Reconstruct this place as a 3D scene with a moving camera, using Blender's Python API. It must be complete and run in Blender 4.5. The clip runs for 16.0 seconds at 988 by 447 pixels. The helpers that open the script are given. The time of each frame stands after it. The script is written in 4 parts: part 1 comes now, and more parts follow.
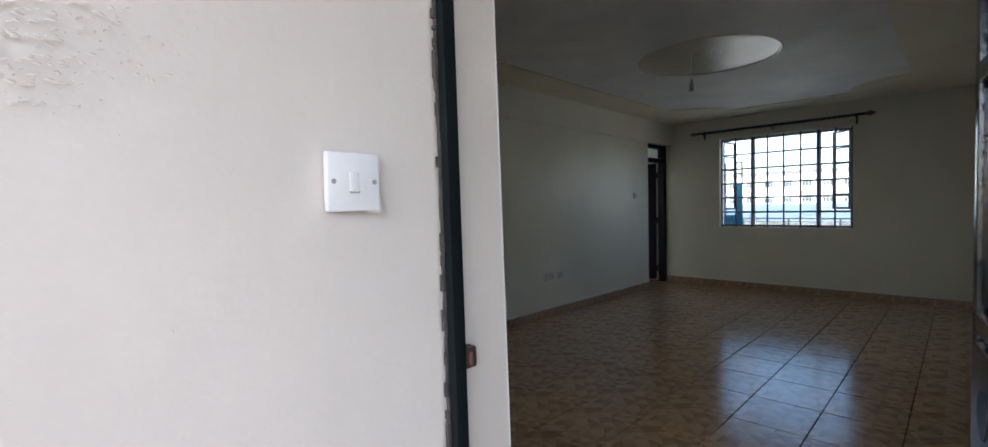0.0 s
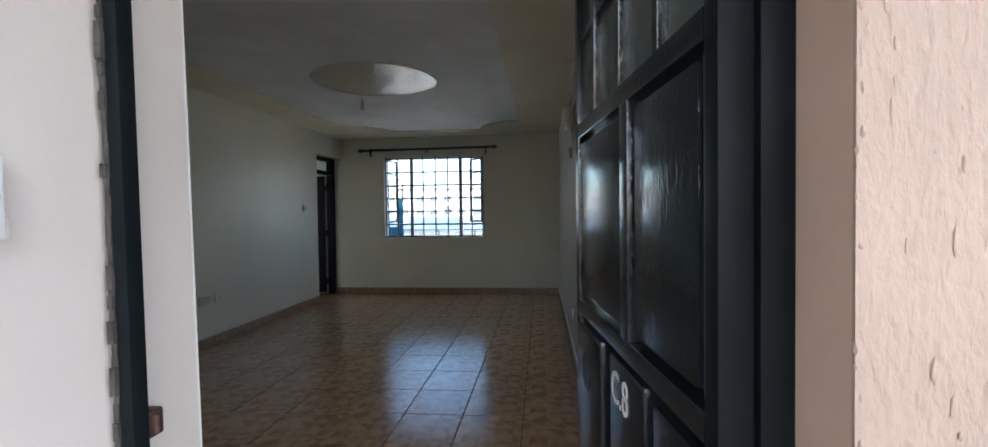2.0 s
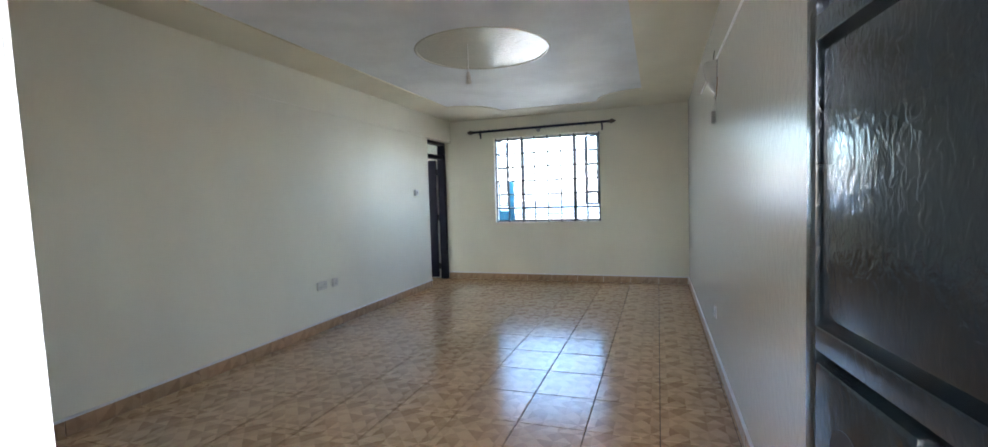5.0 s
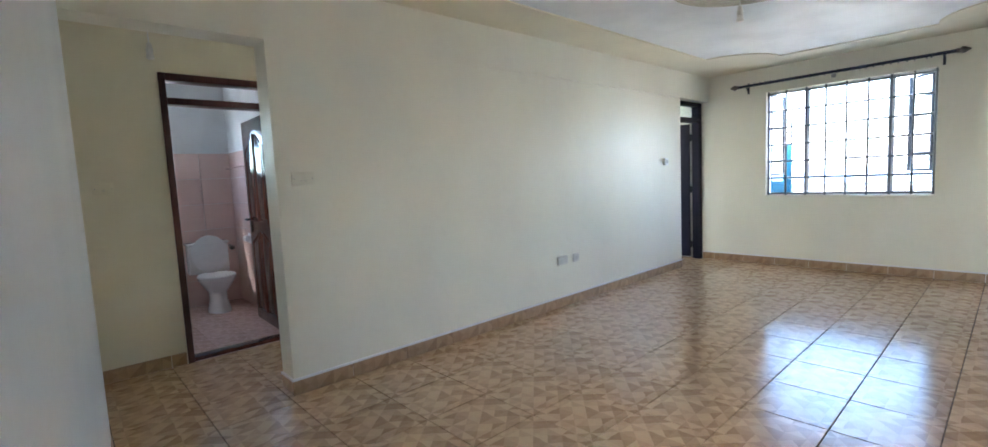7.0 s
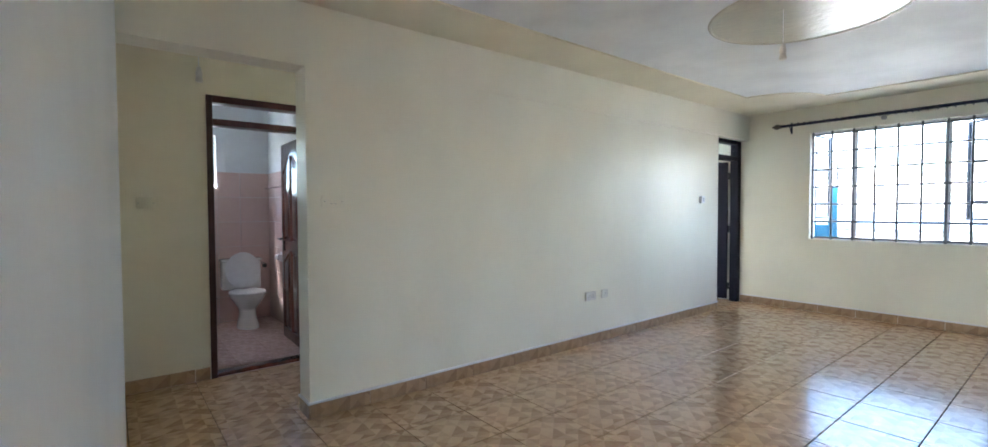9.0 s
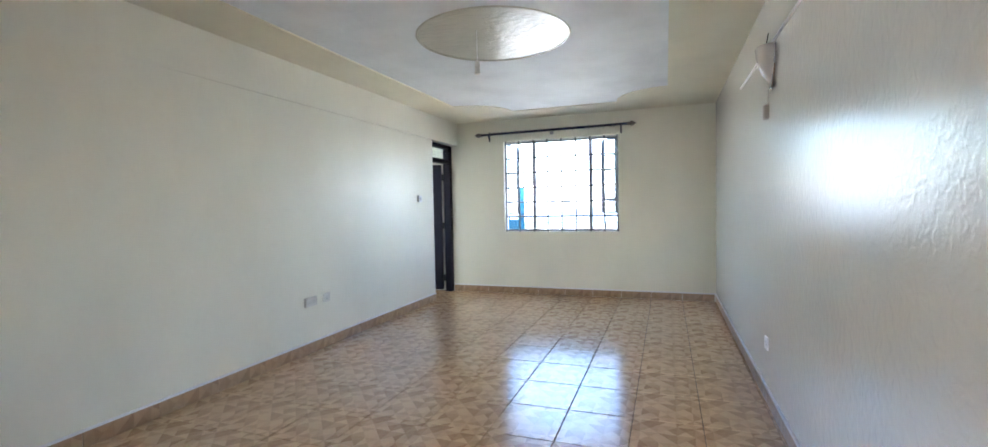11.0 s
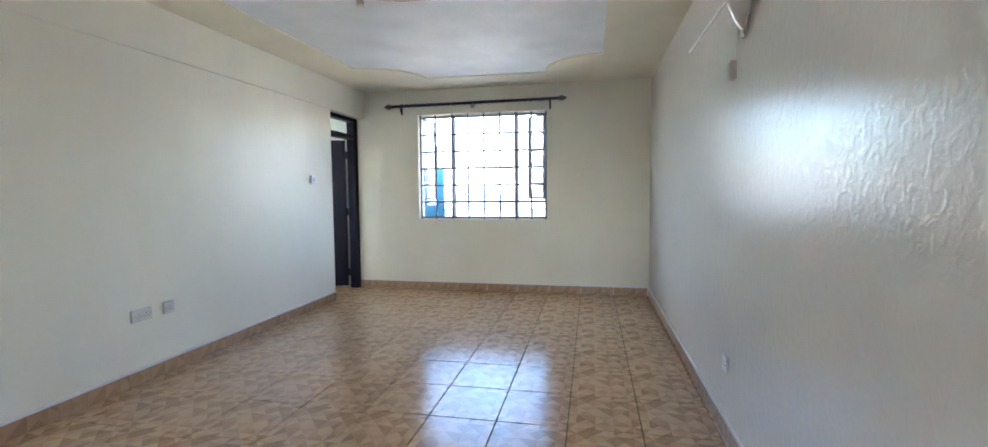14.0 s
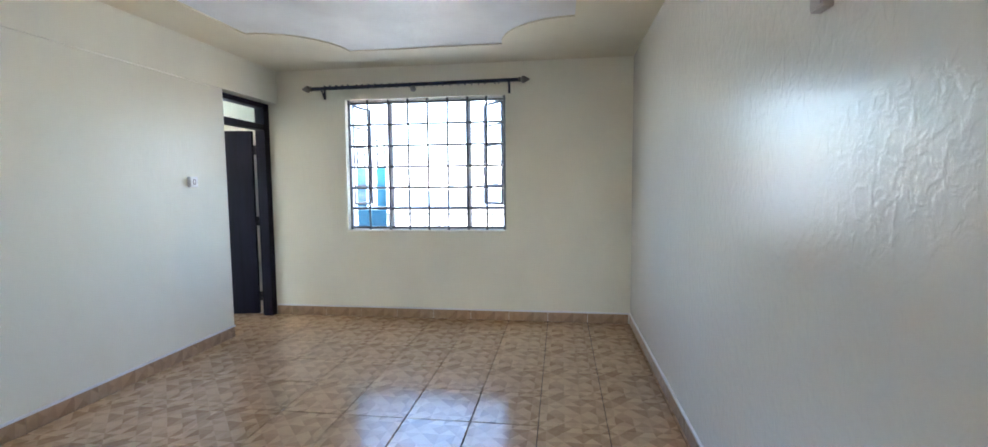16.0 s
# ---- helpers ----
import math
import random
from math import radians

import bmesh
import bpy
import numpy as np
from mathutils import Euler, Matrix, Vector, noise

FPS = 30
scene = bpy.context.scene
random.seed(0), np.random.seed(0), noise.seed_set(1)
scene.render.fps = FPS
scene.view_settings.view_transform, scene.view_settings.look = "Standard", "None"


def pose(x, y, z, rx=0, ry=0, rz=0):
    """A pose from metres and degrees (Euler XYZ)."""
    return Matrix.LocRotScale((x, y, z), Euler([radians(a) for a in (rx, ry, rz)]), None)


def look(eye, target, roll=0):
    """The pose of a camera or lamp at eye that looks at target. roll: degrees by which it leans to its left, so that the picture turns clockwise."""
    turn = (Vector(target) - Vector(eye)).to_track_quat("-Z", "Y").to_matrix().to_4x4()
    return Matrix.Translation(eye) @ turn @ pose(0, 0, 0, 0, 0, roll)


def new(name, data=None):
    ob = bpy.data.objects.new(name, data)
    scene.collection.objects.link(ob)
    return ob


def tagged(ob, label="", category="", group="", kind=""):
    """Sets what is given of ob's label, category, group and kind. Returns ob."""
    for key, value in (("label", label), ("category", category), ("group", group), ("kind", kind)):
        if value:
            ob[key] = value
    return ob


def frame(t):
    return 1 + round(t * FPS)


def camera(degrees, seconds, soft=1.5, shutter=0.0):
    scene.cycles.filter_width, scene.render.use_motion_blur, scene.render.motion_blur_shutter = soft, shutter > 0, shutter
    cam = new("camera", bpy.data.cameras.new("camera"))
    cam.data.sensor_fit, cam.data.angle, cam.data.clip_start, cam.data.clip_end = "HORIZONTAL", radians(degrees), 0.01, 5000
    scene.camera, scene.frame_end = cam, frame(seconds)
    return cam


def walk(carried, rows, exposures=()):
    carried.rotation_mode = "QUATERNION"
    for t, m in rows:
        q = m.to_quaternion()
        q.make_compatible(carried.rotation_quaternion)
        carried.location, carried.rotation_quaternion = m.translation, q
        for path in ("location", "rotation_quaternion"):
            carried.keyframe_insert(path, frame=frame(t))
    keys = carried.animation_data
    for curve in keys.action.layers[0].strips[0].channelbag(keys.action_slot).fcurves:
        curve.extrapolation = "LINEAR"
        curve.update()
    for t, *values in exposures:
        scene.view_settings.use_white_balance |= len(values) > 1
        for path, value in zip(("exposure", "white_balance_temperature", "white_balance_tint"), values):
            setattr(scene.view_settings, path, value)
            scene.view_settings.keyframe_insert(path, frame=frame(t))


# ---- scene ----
cam = camera(91.5, 16.0)
PATH = [
    (0, (0.52, 0.71, 1.351), (1.954, 2.104, 1.279), -1.2),
    (0.5, (0.574, 0.774, 1.363), (2.292, 1.796, 1.294), -0.3),
    (1, (0.556, 0.824, 1.371), (2.47, 1.402, 1.32), -0.8),
    (1.5, (0.534, 0.824, 1.371), (2.514, 1.102, 1.323), -0.5),
    (2, (0.485, 0.791, 1.368), (2.475, 0.988, 1.322), -0.7),
    (2.5, (0.411, 0.765, 1.369), (2.394, 1.021, 1.324), -1.4),
    (3, (0.378, 0.763, 1.369), (2.353, 1.078, 1.319), -1.4),
    (5.3, (1.032, 0.95, 1.339), (2.889, 1.684, 1.23), -1.8),
    (5.5, (1.059, 0.966, 1.341), (2.888, 1.766, 1.227), -1.9),
    (6, (1.163, 1.023, 1.331), (2.892, 2.018, 1.192), -2.6),
    (6.5, (1.276, 1.096, 1.339), (2.839, 2.332, 1.168), -3.0),
    (7, (1.321, 1.128, 1.353), (2.664, 2.599, 1.167), -2.7),
    (7.5, (1.329, 1.12, 1.373), (2.465, 2.757, 1.195), -1.8),
    (8, (1.33, 1.117, 1.378), (2.373, 2.817, 1.233), -0.9),
    (8.5, (1.34, 1.12, 1.368), (2.382, 2.825, 1.277), -0.6),
    (9, (1.381, 1.142, 1.36), (2.631, 2.702, 1.298), -0.2),
    (9.5, (1.426, 1.139, 1.349), (2.893, 2.498, 1.304), -0.0),
    (10, (1.445, 1.131, 1.359), (3.094, 2.262, 1.309), -0.3),
    (10.2, (1.434, 1.138, 1.361), (3.151, 2.163, 1.305), -0.7),
    (12.3, (1.661, 1.101, 1.296), (3.62, 1.497, 1.213), -0.2),
    (12.5, (1.699, 1.101, 1.301), (3.661, 1.482, 1.211), -0.2),
    (13, (1.899, 1.114, 1.304), (3.859, 1.497, 1.2), -0.4),
    (13.5, (2.103, 1.134, 1.328), (4.061, 1.522, 1.207), -0.5),
    (14, (2.372, 1.208, 1.323), (4.327, 1.603, 1.187), -0.5),
    (14.5, (2.656, 1.241, 1.337), (4.619, 1.598, 1.2), -0.3),
    (15, (2.989, 1.213, 1.335), (4.961, 1.513, 1.181), -0.5),
    (15.5, (3.277, 1.188, 1.376), (5.249, 1.477, 1.214), -0.5),
    (16, (3.599, 1.205, 1.411), (5.574, 1.478, 1.255), -0.5),
]
walk(cam, [(t, look(eye, target, roll)) for t, eye, target, roll in PATH], exposures=[(0, 2.5, 6250, 10), (0.5, 2.7, 6250, 10), (1.5, 2.95, 6250, 10), (2, 2.75, 6200, 10), (2.5, 2.65, 6050, 10), (3.2, 2.6, 6000, 10), (5.2, 4.7, 6100, 11), (6.8, 5.08, 6100, 12), (8.5, 5.08, 6180, 12), (10.2, 5.15, 6050, 12), (12.3, 4.95, 6050, 13), (16, 4.9, 6150, 14)])
SKY, SUN, SUN_TURN = 0.15, 1.5, -110

# ---- world and light ----
world = bpy.data.worlds.new("sky")
scene.world = world
world.use_nodes = True
wn = world.node_tree.nodes
sky = wn.new("ShaderNodeTexSky")
sky.sky_type = "NISHITA"
sky.sun_disc = False
sky.sun_elevation, sky.sun_rotation = radians(52), radians(SUN_TURN)
sky.dust_density, sky.air_density, sky.ozone_density = 3.0, 1.0, 1.0
world.node_tree.links.new(sky.outputs[0], wn["Background"].inputs[0])
wn["Background"].inputs[1].default_value = SKY
sun = new("sun", bpy.data.lights.new("sun", "SUN"))
sun.data.energy, sun.data.angle, sun.data.color = SUN, radians(12), (1, 0.95, 0.88)
sun.matrix_world = look((-20, 8, 30), (0, 0, 0))


# ---- materials ----
def material(name, base, rough=0.5, metal=0.0, vary=0.08, scale=3.0, grain=0.0, grain_scale=60.0, stretch=(1, 1, 1), bump=0.0, bump_scale=40.0, depth=0.01, coat=0.0, tint=None, spec=0.5, lumps=0.0, lump_scale=12.0, lump_stretch=(1, 1, 0.3)):
    """Principled paint, plaster, metal or wood: slow stains, fine grain, relief and a little uneven gloss."""
    m = bpy.data.materials.new(name)
    m.use_nodes = True
    nt = m.node_tree
    n, l = nt.nodes, nt.links
    b = n["Principled BSDF"]
    b.inputs["Metallic"].default_value = metal
    b.inputs["Coat Weight"].default_value = coat
    b.inputs["Coat Roughness"].default_value = 0.12
    b.inputs["Specular IOR Level"].default_value = spec
    tc = n.new("ShaderNodeTexCoord")
    mp = n.new("ShaderNodeMapping")
    mp.inputs["Scale"].default_value = stretch
    l.new(tc.outputs["Object"], mp.inputs[0])

    def cloud(s, detail=4.0):
        t = n.new("ShaderNodeTexNoise")
        t.inputs["Scale"].default_value, t.inputs["Detail"].default_value = s, detail
        l.new(mp.outputs[0], t.inputs["Vector"])
        return t.outputs["Fac"]

    big = cloud(scale)
    mix = n.new("ShaderNodeMix")
    mix.data_type = "RGBA"
    other = tint or tuple(c * (1 - 2 * vary) for c in base)
    mix.inputs["A"].default_value = (*base, 1)
    mix.inputs["B"].default_value = (*other, 1)
    ramp = n.new("ShaderNodeMapRange")
    ramp.inputs[1].default_value, ramp.inputs[2].default_value = 0.4, 0.75
    l.new(big, ramp.inputs[0])
    l.new(ramp.outputs[0], mix.inputs["Factor"])
    colour = mix.outputs["Result"]
    if grain:
        g = n.new("ShaderNodeMix")
        g.data_type, g.blend_type = "RGBA", "MULTIPLY"
        g.inputs["Factor"].default_value = grain
        cr = n.new("ShaderNodeMapRange")
        cr.inputs[1].default_value, cr.inputs[2].default_value, cr.inputs[3].default_value = 0.3, 0.7, 0.4
        l.new(cloud(grain_scale, 6.0), cr.inputs[0])
        l.new(colour, g.inputs["A"])
        l.new(cr.outputs[0], g.inputs["B"])
        colour = g.outputs["Result"]
    l.new(colour, b.inputs["Base Color"])
    rr = n.new("ShaderNodeMapRange")
    rr.inputs[3].default_value, rr.inputs[4].default_value = max(0.02, rough * 0.8), min(1, rough * 1.2)
    l.new(big, rr.inputs[0])
    l.new(rr.outputs[0], b.inputs["Roughness"])
    if bump:
        bp = n.new("ShaderNodeBump")
        bp.inputs["Strength"].default_value, bp.inputs["Distance"].default_value = bump, depth
        l.new(cloud(bump_scale, 5.0), bp.inputs["Height"])
        l.new(bp.outputs[0], b.inputs["Normal"])
        if lumps:
            # brushed ridges and trowel lumps under the fine grain
            mp2 = n.new("ShaderNodeMapping")
            mp2.inputs["Scale"].default_value = lump_stretch
            l.new(tc.outputs["Object"], mp2.inputs[0])
            t2 = n.new("ShaderNodeTexNoise")
            t2.inputs["Scale"].default_value, t2.inputs["Detail"].default_value, t2.inputs["Distortion"].default_value = lump_scale, 7.0, 0.6
            l.new(mp2.outputs[0], t2.inputs["Vector"])
            crest = n.new("ShaderNodeMapRange")
            crest.interpolation_type = "SMOOTHSTEP"
            crest.inputs[1].default_value, crest.inputs[2].default_value = 0.38, 0.66
            l.new(t2.outputs["Fac"], crest.inputs[0])
            bp2 = n.new("ShaderNodeBump")
            bp2.inputs["Strength"].default_value, bp2.inputs["Distance"].default_value = 1.0, lumps
            l.new(crest.outputs[0], bp2.inputs["Height"])
            l.new(bp2.outputs[0], bp.inputs["Normal"])
    return m


def glass(name, colour=(0.9, 0.95, 0.97), rough=0.0):
    """A thin pane: mostly clear, with the gloss of glass."""
    m = bpy.data.materials.new(name)
    m.use_nodes = True
    nt = m.node_tree
    n, l = nt.nodes, nt.links
    n.remove(n["Principled BSDF"])
    clear = n.new("ShaderNodeBsdfTransparent")
    clear.inputs[0].default_value = (*colour, 1)
    gloss = n.new("ShaderNodeBsdfGlossy")
    gloss.inputs["Roughness"].default_value = rough
    lw = n.new("ShaderNodeLayerWeight")
    lw.inputs[0].default_value = 0.5
    power = n.new("ShaderNodeMath")
    power.operation = "POWER"
    power.inputs[1].default_value = 5.0
    fr = n.new("ShaderNodeMapRange")
    fr.inputs[3].default_value, fr.inputs[4].default_value = 0.03, 0.5
    l.new(lw.outputs["Facing"], power.inputs[0])
    l.new(power.outputs[0], fr.inputs[0])
    mix = n.new("ShaderNodeMixShader")
    l.new(fr.outputs[0], mix.inputs[0])
    l.new(clear.outputs[0], mix.inputs[1])
    l.new(gloss.outputs[0], mix.inputs[2])
    l.new(mix.outputs[0], n["Material Output"].inputs[0])
    return m


def tile_material(name, light, dark, rough, size_u, size_v, bump=0.12, motif=True):
    """Glazed ceramic: triangles and kites of two earth tones, each tile a little different."""
    m = bpy.data.materials.new(name)
    m.use_nodes = True
    nt = m.node_tree
    n, l = nt.nodes, nt.links
    b = n["Principled BSDF"]
    b.inputs["Specular IOR Level"].default_value = 0.48
    tc = n.new("ShaderNodeTexCoord")
    info = n.new("ShaderNodeObjectInfo")

    def math_node(op, a, c=None):
        k = n.new("ShaderNodeMath")
        k.operation = op
        for i, v in enumerate((a, c)):
            if v is None:
                continue
            if isinstance(v, (int, float)):
                k.inputs[i].default_value = v
            else:
                l.new(v, k.inputs[i])
        return k.outputs[0]

    sep = n.new("ShaderNodeSeparateXYZ")
    warp = n.new("ShaderNodeTexNoise")
    warp.inputs["Scale"].default_value = 9.0
    l.new(tc.outputs["Object"], warp.inputs["Vector"])
    l.new(tc.outputs["Object"], sep.inputs[0])
    w = math_node("MULTIPLY", math_node("SUBTRACT", warp.outputs["Fac"], 0.5), 0.25)
    u = math_node("ADD", math_node("MULTIPLY", sep.outputs[0], 4.0 / size_u), w)
    v = math_node("ADD", math_node("MULTIPLY", sep.outputs[1], 4.0 / size_v), w)
    fu, fv = math_node("FRACT", math_node("ADD", u, 9.5)), math_node("FRACT", math_node("ADD", v, 9.5))
    tri = math_node("GREATER_THAN", fu, fv)
    tri2 = math_node("GREATER_THAN", math_node("ADD", fu, fv), 1.0)
    cell = n.new("ShaderNodeTexWhiteNoise")
    cell.noise_dimensions = "3D"
    comb = n.new("ShaderNodeCombineXYZ")
    l.new(math_node("ADD", math_node("FLOOR", math_node("ADD", u, 9.5)), math_node("MULTIPLY", tri, 17.0)), comb.inputs[0])
    l.new(math_node("ADD", math_node("FLOOR", math_node("ADD", v, 9.5)), math_node("MULTIPLY", tri2, 31.0)), comb.inputs[1])
    l.new(comb.outputs[0], cell.inputs[0])
    cloud = n.new("ShaderNodeTexNoise")
    cloud.inputs["Scale"].default_value, cloud.inputs["Detail"].default_value = 28.0, 6.0
    l.new(tc.outputs["Object"], cloud.inputs["Vector"])
    share = math_node("ADD", math_node("MULTIPLY", cell.outputs[0], 0.85 if motif else 0.1), math_node("MULTIPLY", cloud.outputs["Fac"], 0.45))
    share = math_node("ADD", share, math_node("MULTIPLY", math_node("SUBTRACT", info.outputs["Random"], 0.5), 0.18))
    mix = n.new("ShaderNodeMix")
    mix.data_type, mix.clamp_factor = "RGBA", True
    mix.inputs["A"].default_value, mix.inputs["B"].default_value = (*dark, 1), (*light, 1)
    l.new(share, mix.inputs["Factor"])
    l.new(mix.outputs["Result"], b.inputs["Base Color"])
    rr = n.new("ShaderNodeMapRange")
    rr.inputs[3].default_value, rr.inputs[4].default_value = rough * 0.75, rough * 1.3
    l.new(cloud.outputs["Fac"], rr.inputs[0])
    l.new(rr.outputs[0], b.inputs["Roughness"])
    bp = n.new("ShaderNodeBump")
    bp.inputs["Strength"].default_value, bp.inputs["Distance"].default_value = bump, 0.004
    wave = n.new("ShaderNodeTexNoise")
    wave.inputs["Scale"].default_value = 14.0
    l.new(tc.outputs["Object"], wave.inputs["Vector"])
    l.new(wave.outputs["Fac"], bp.inputs["Height"])
    l.new(bp.outputs[0], b.inputs["Normal"])
    return m


WALL = material("cream_gloss_paint", (0.835, 0.82, 0.70), 0.38, vary=0.035, scale=1.6, bump=0.3, bump_scale=34, depth=0.003, stretch=(1, 1, 0.5), spec=0.34, lumps=0.00045, lump_scale=22)
WALL_SHEEN = material("cream_brushed_gloss_paint", (0.82, 0.81, 0.735), 0.22, vary=0.03, scale=1.6, bump=0.3, bump_scale=60, depth=0.0014, stretch=(1, 1, 0.6), spec=0.34, lumps=0.00065, lump_scale=42, lump_stretch=(0.6, 1, 0.5))
# the room's paint with cool window light put into its colour
WALL_WINDOWLIT = material("window_lit_gloss_paint", (0.80, 0.82, 0.81), 0.3, vary=0.035, scale=1.6, bump=0.3, bump_scale=30, depth=0.0025, stretch=(1, 1, 0.3), spec=0.4, lumps=0.0004, lump_scale=14, lump_stretch=(1, 1, 0.25))
CORRIDOR = material("corridor_cream_paint", (0.80, 0.75, 0.58), 0.5, vary=0.04, scale=1.5, bump=0.25, bump_scale=20, depth=0.004, spec=0.3)
CEILING = material("ceiling_white_paint", (0.77, 0.80, 0.81), 0.65, vary=0.06, scale=2.5, bump=0.45, bump_scale=30, depth=0.005, spec=0.18, lumps=0.0012, lump_scale=9, lump_stretch=(0.35, 1, 1))
CEILING_BAND = material("ceiling_cream_band", (0.77, 0.73, 0.575), 0.5, vary=0.04, scale=2.0, bump=0.3, bump_scale=30, depth=0.004, spec=0.3)
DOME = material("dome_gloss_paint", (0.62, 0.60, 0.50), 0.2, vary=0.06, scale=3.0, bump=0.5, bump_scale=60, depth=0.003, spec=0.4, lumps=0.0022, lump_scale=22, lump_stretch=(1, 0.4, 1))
LOBBY = material("lobby_paint", (0.70, 0.65, 0.60), 0.4, vary=0.04, scale=4.0, bump=0.4, bump_scale=13, depth=0.006, grain=0.04, grain_scale=90)
LOBBY_ROUGH = material("rough_peach_render", (0.44, 0.335, 0.27), 0.65, vary=0.07, scale=6.0, bump=0.9, bump_scale=90, depth=0.004, grain=0.08, grain_scale=120, stretch=(1, 1, 0.6), lumps=0.0009, lump_scale=75, lump_stretch=(1, 1, 0.3))
EDGE = material("raw_grey_render", (0.07, 0.065, 0.06), 0.9, vary=0.3, scale=30, bump=0.8, bump_scale=120, depth=0.006)
STEEL = material("black_gloss_steel", (0.012, 0.018, 0.022), 0.12, vary=0.15, scale=5.0, bump=0.3, bump_scale=110, depth=0.0008, coat=0.0, stretch=(1, 1, 0.6), spec=0.6, lumps=0.0003, lump_scale=80, lump_stretch=(1, 1, 0.6))
# the peach of the render wall, made lighter to offset shade in the reveal
REVEAL_LIFTED = material("peach_reveal_lifted", (0.60, 0.455, 0.36), 0.5, vary=0.06, scale=5.0, bump=0.25, bump_scale=20, depth=0.004)
STEEL_PLAIN = material("black_steel_frame", (0.009, 0.012, 0.014), 0.45, vary=0.15, scale=8.0, bump=0.2, bump_scale=50, depth=0.002, spec=0.08)
BARE = material("grey_primer", (0.16, 0.155, 0.17), 0.5, vary=0.2, scale=9, bump=0.3, bump_scale=60, depth=0.002)
ROOFBLUE = material("faded_blue_roof_sheet", (0.16, 0.21, 0.26), 0.6, vary=0.2, scale=0.5)
CASE = material("beige_plastic", (0.44, 0.40, 0.36), 0.4, vary=0.06, scale=20)
FINIAL = material("grey_brown_finial", (0.16, 0.13, 0.12), 0.4, vary=0.2, scale=40)
SCREW = material("dull_screw_zinc", (0.42, 0.42, 0.42), 0.45, vary=0.2, scale=200, metal=0.2)
RUST = material("worn_brown_latch", (0.09, 0.05, 0.04), 0.5, metal=0.4, vary=0.4, scale=60)
DOORWOOD = material("dark_red_brown_varnish", (0.11, 0.038, 0.030), 0.35, vary=0.25, scale=3, grain=0.4, grain_scale=14, stretch=(6, 6, 0.5), bump=0.15, bump_scale=20, depth=0.002)
DOORDARK = material("near_black_varnish", (0.015, 0.013, 0.028), 0.45, vary=0.2, scale=3, grain=0.4, grain_scale=14, stretch=(6, 6, 0.5), bump=0.1, bump_scale=20, depth=0.002, spec=0.15)
BATHWOOD = material("red_brown_varnish", (0.17, 0.055, 0.032), 0.14, vary=0.3, scale=3, grain=0.4, grain_scale=14, stretch=(6, 6, 0.5), bump=0.25, bump_scale=30, depth=0.002, spec=0.7)
WHITE = material("white_plastic", (0.79, 0.80, 0.81), 0.3, vary=0.03, scale=20)
AGED = material("aged_white_plastic", (0.72, 0.70, 0.64), 0.35, vary=0.08, scale=20)
LETTER = material("white_letter_paint", (0.8, 0.8, 0.78), 0.5, vary=0.1, scale=40)
CHROME = material("chrome", (0.7, 0.7, 0.72), 0.12, metal=1.0, vary=0.05)
FITTING = material("dark_fitting", (0.03, 0.03, 0.03), 0.4, vary=0.1)
BAR = material("window_bar_paint", (0.16, 0.17, 0.18), 0.5, vary=0.1, scale=20, spec=0.15)
SASH = material("dark_blue_sash_paint", (0.010, 0.016, 0.026), 0.4, vary=0.1, scale=20, spec=0.15)
BLUE = material("blue_sheet_steel", (0.006, 0.055, 0.10), 0.4, vary=0.15, scale=4, spec=0.2)
RODM = material("blue_black_rod", (0.03, 0.04, 0.075), 0.3, vary=0.3, scale=14, metal=0.3)
PORCELAIN = material("white_porcelain", (0.85, 0.85, 0.83), 0.1, vary=0.02, coat=0.4)
GROUT = material("brown_grout", (0.12, 0.082, 0.054), 0.85, vary=0.25, scale=8, grain=0.4, grain_scale=150)
FLOOR = tile_material("beige_star_tile", (0.60, 0.40, 0.235), (0.31, 0.175, 0.09), 0.185, 0.445, 0.406)
SKIRT = tile_material("skirting_tile", (0.45, 0.30, 0.18), (0.27, 0.16, 0.085), 0.3, 0.445, 0.406)
PINK = tile_material("pink_wall_tile", (0.80, 0.62, 0.57), (0.71, 0.53, 0.48), 0.2, 0.3, 0.2, motif=False)
PINKFLOOR = tile_material("pink_floor_tile", (0.68, 0.49, 0.42), (0.50, 0.34, 0.28), 0.22, 0.3, 0.3)
GLASS = glass("clear_glass")
GREYGLASS = material("grey_obscure_glass", (0.10, 0.13, 0.125), 0.15, vary=0.15, scale=5, bump=0.2, bump_scale=80, depth=0.002)
FROST = material("frosted_lamp_glass", (0.58, 0.58, 0.54), 0.15, vary=0.04)
FACADE = material("pale_facade_render", (0.80, 0.79, 0.76), 0.8, vary=0.08, scale=0.4, bump=0.3, bump_scale=8, depth=0.02)
FACADE_TRIM = material("facade_grey_trim", (0.45, 0.47, 0.48), 0.7, vary=0.15, scale=1.0)
FACADE_GLASS = material("facade_window_glass", (0.10, 0.14, 0.17), 0.1, vary=0.2, scale=1.0)
ROOFM = material("grey_roof_sheet", (0.30, 0.30, 0.31), 0.6, vary=0.2, scale=0.5)
GROUND = material("dusty_ground", (0.24, 0.20, 0.16), 0.9, vary=0.2, scale=0.2, grain=0.3, grain_scale=2)
CONCRETE = material("lobby_cement_floor", (0.33, 0.31, 0.29), 0.6, vary=0.15, scale=3, grain=0.3, grain_scale=40, bump=0.2, bump_scale=40, depth=0.004)


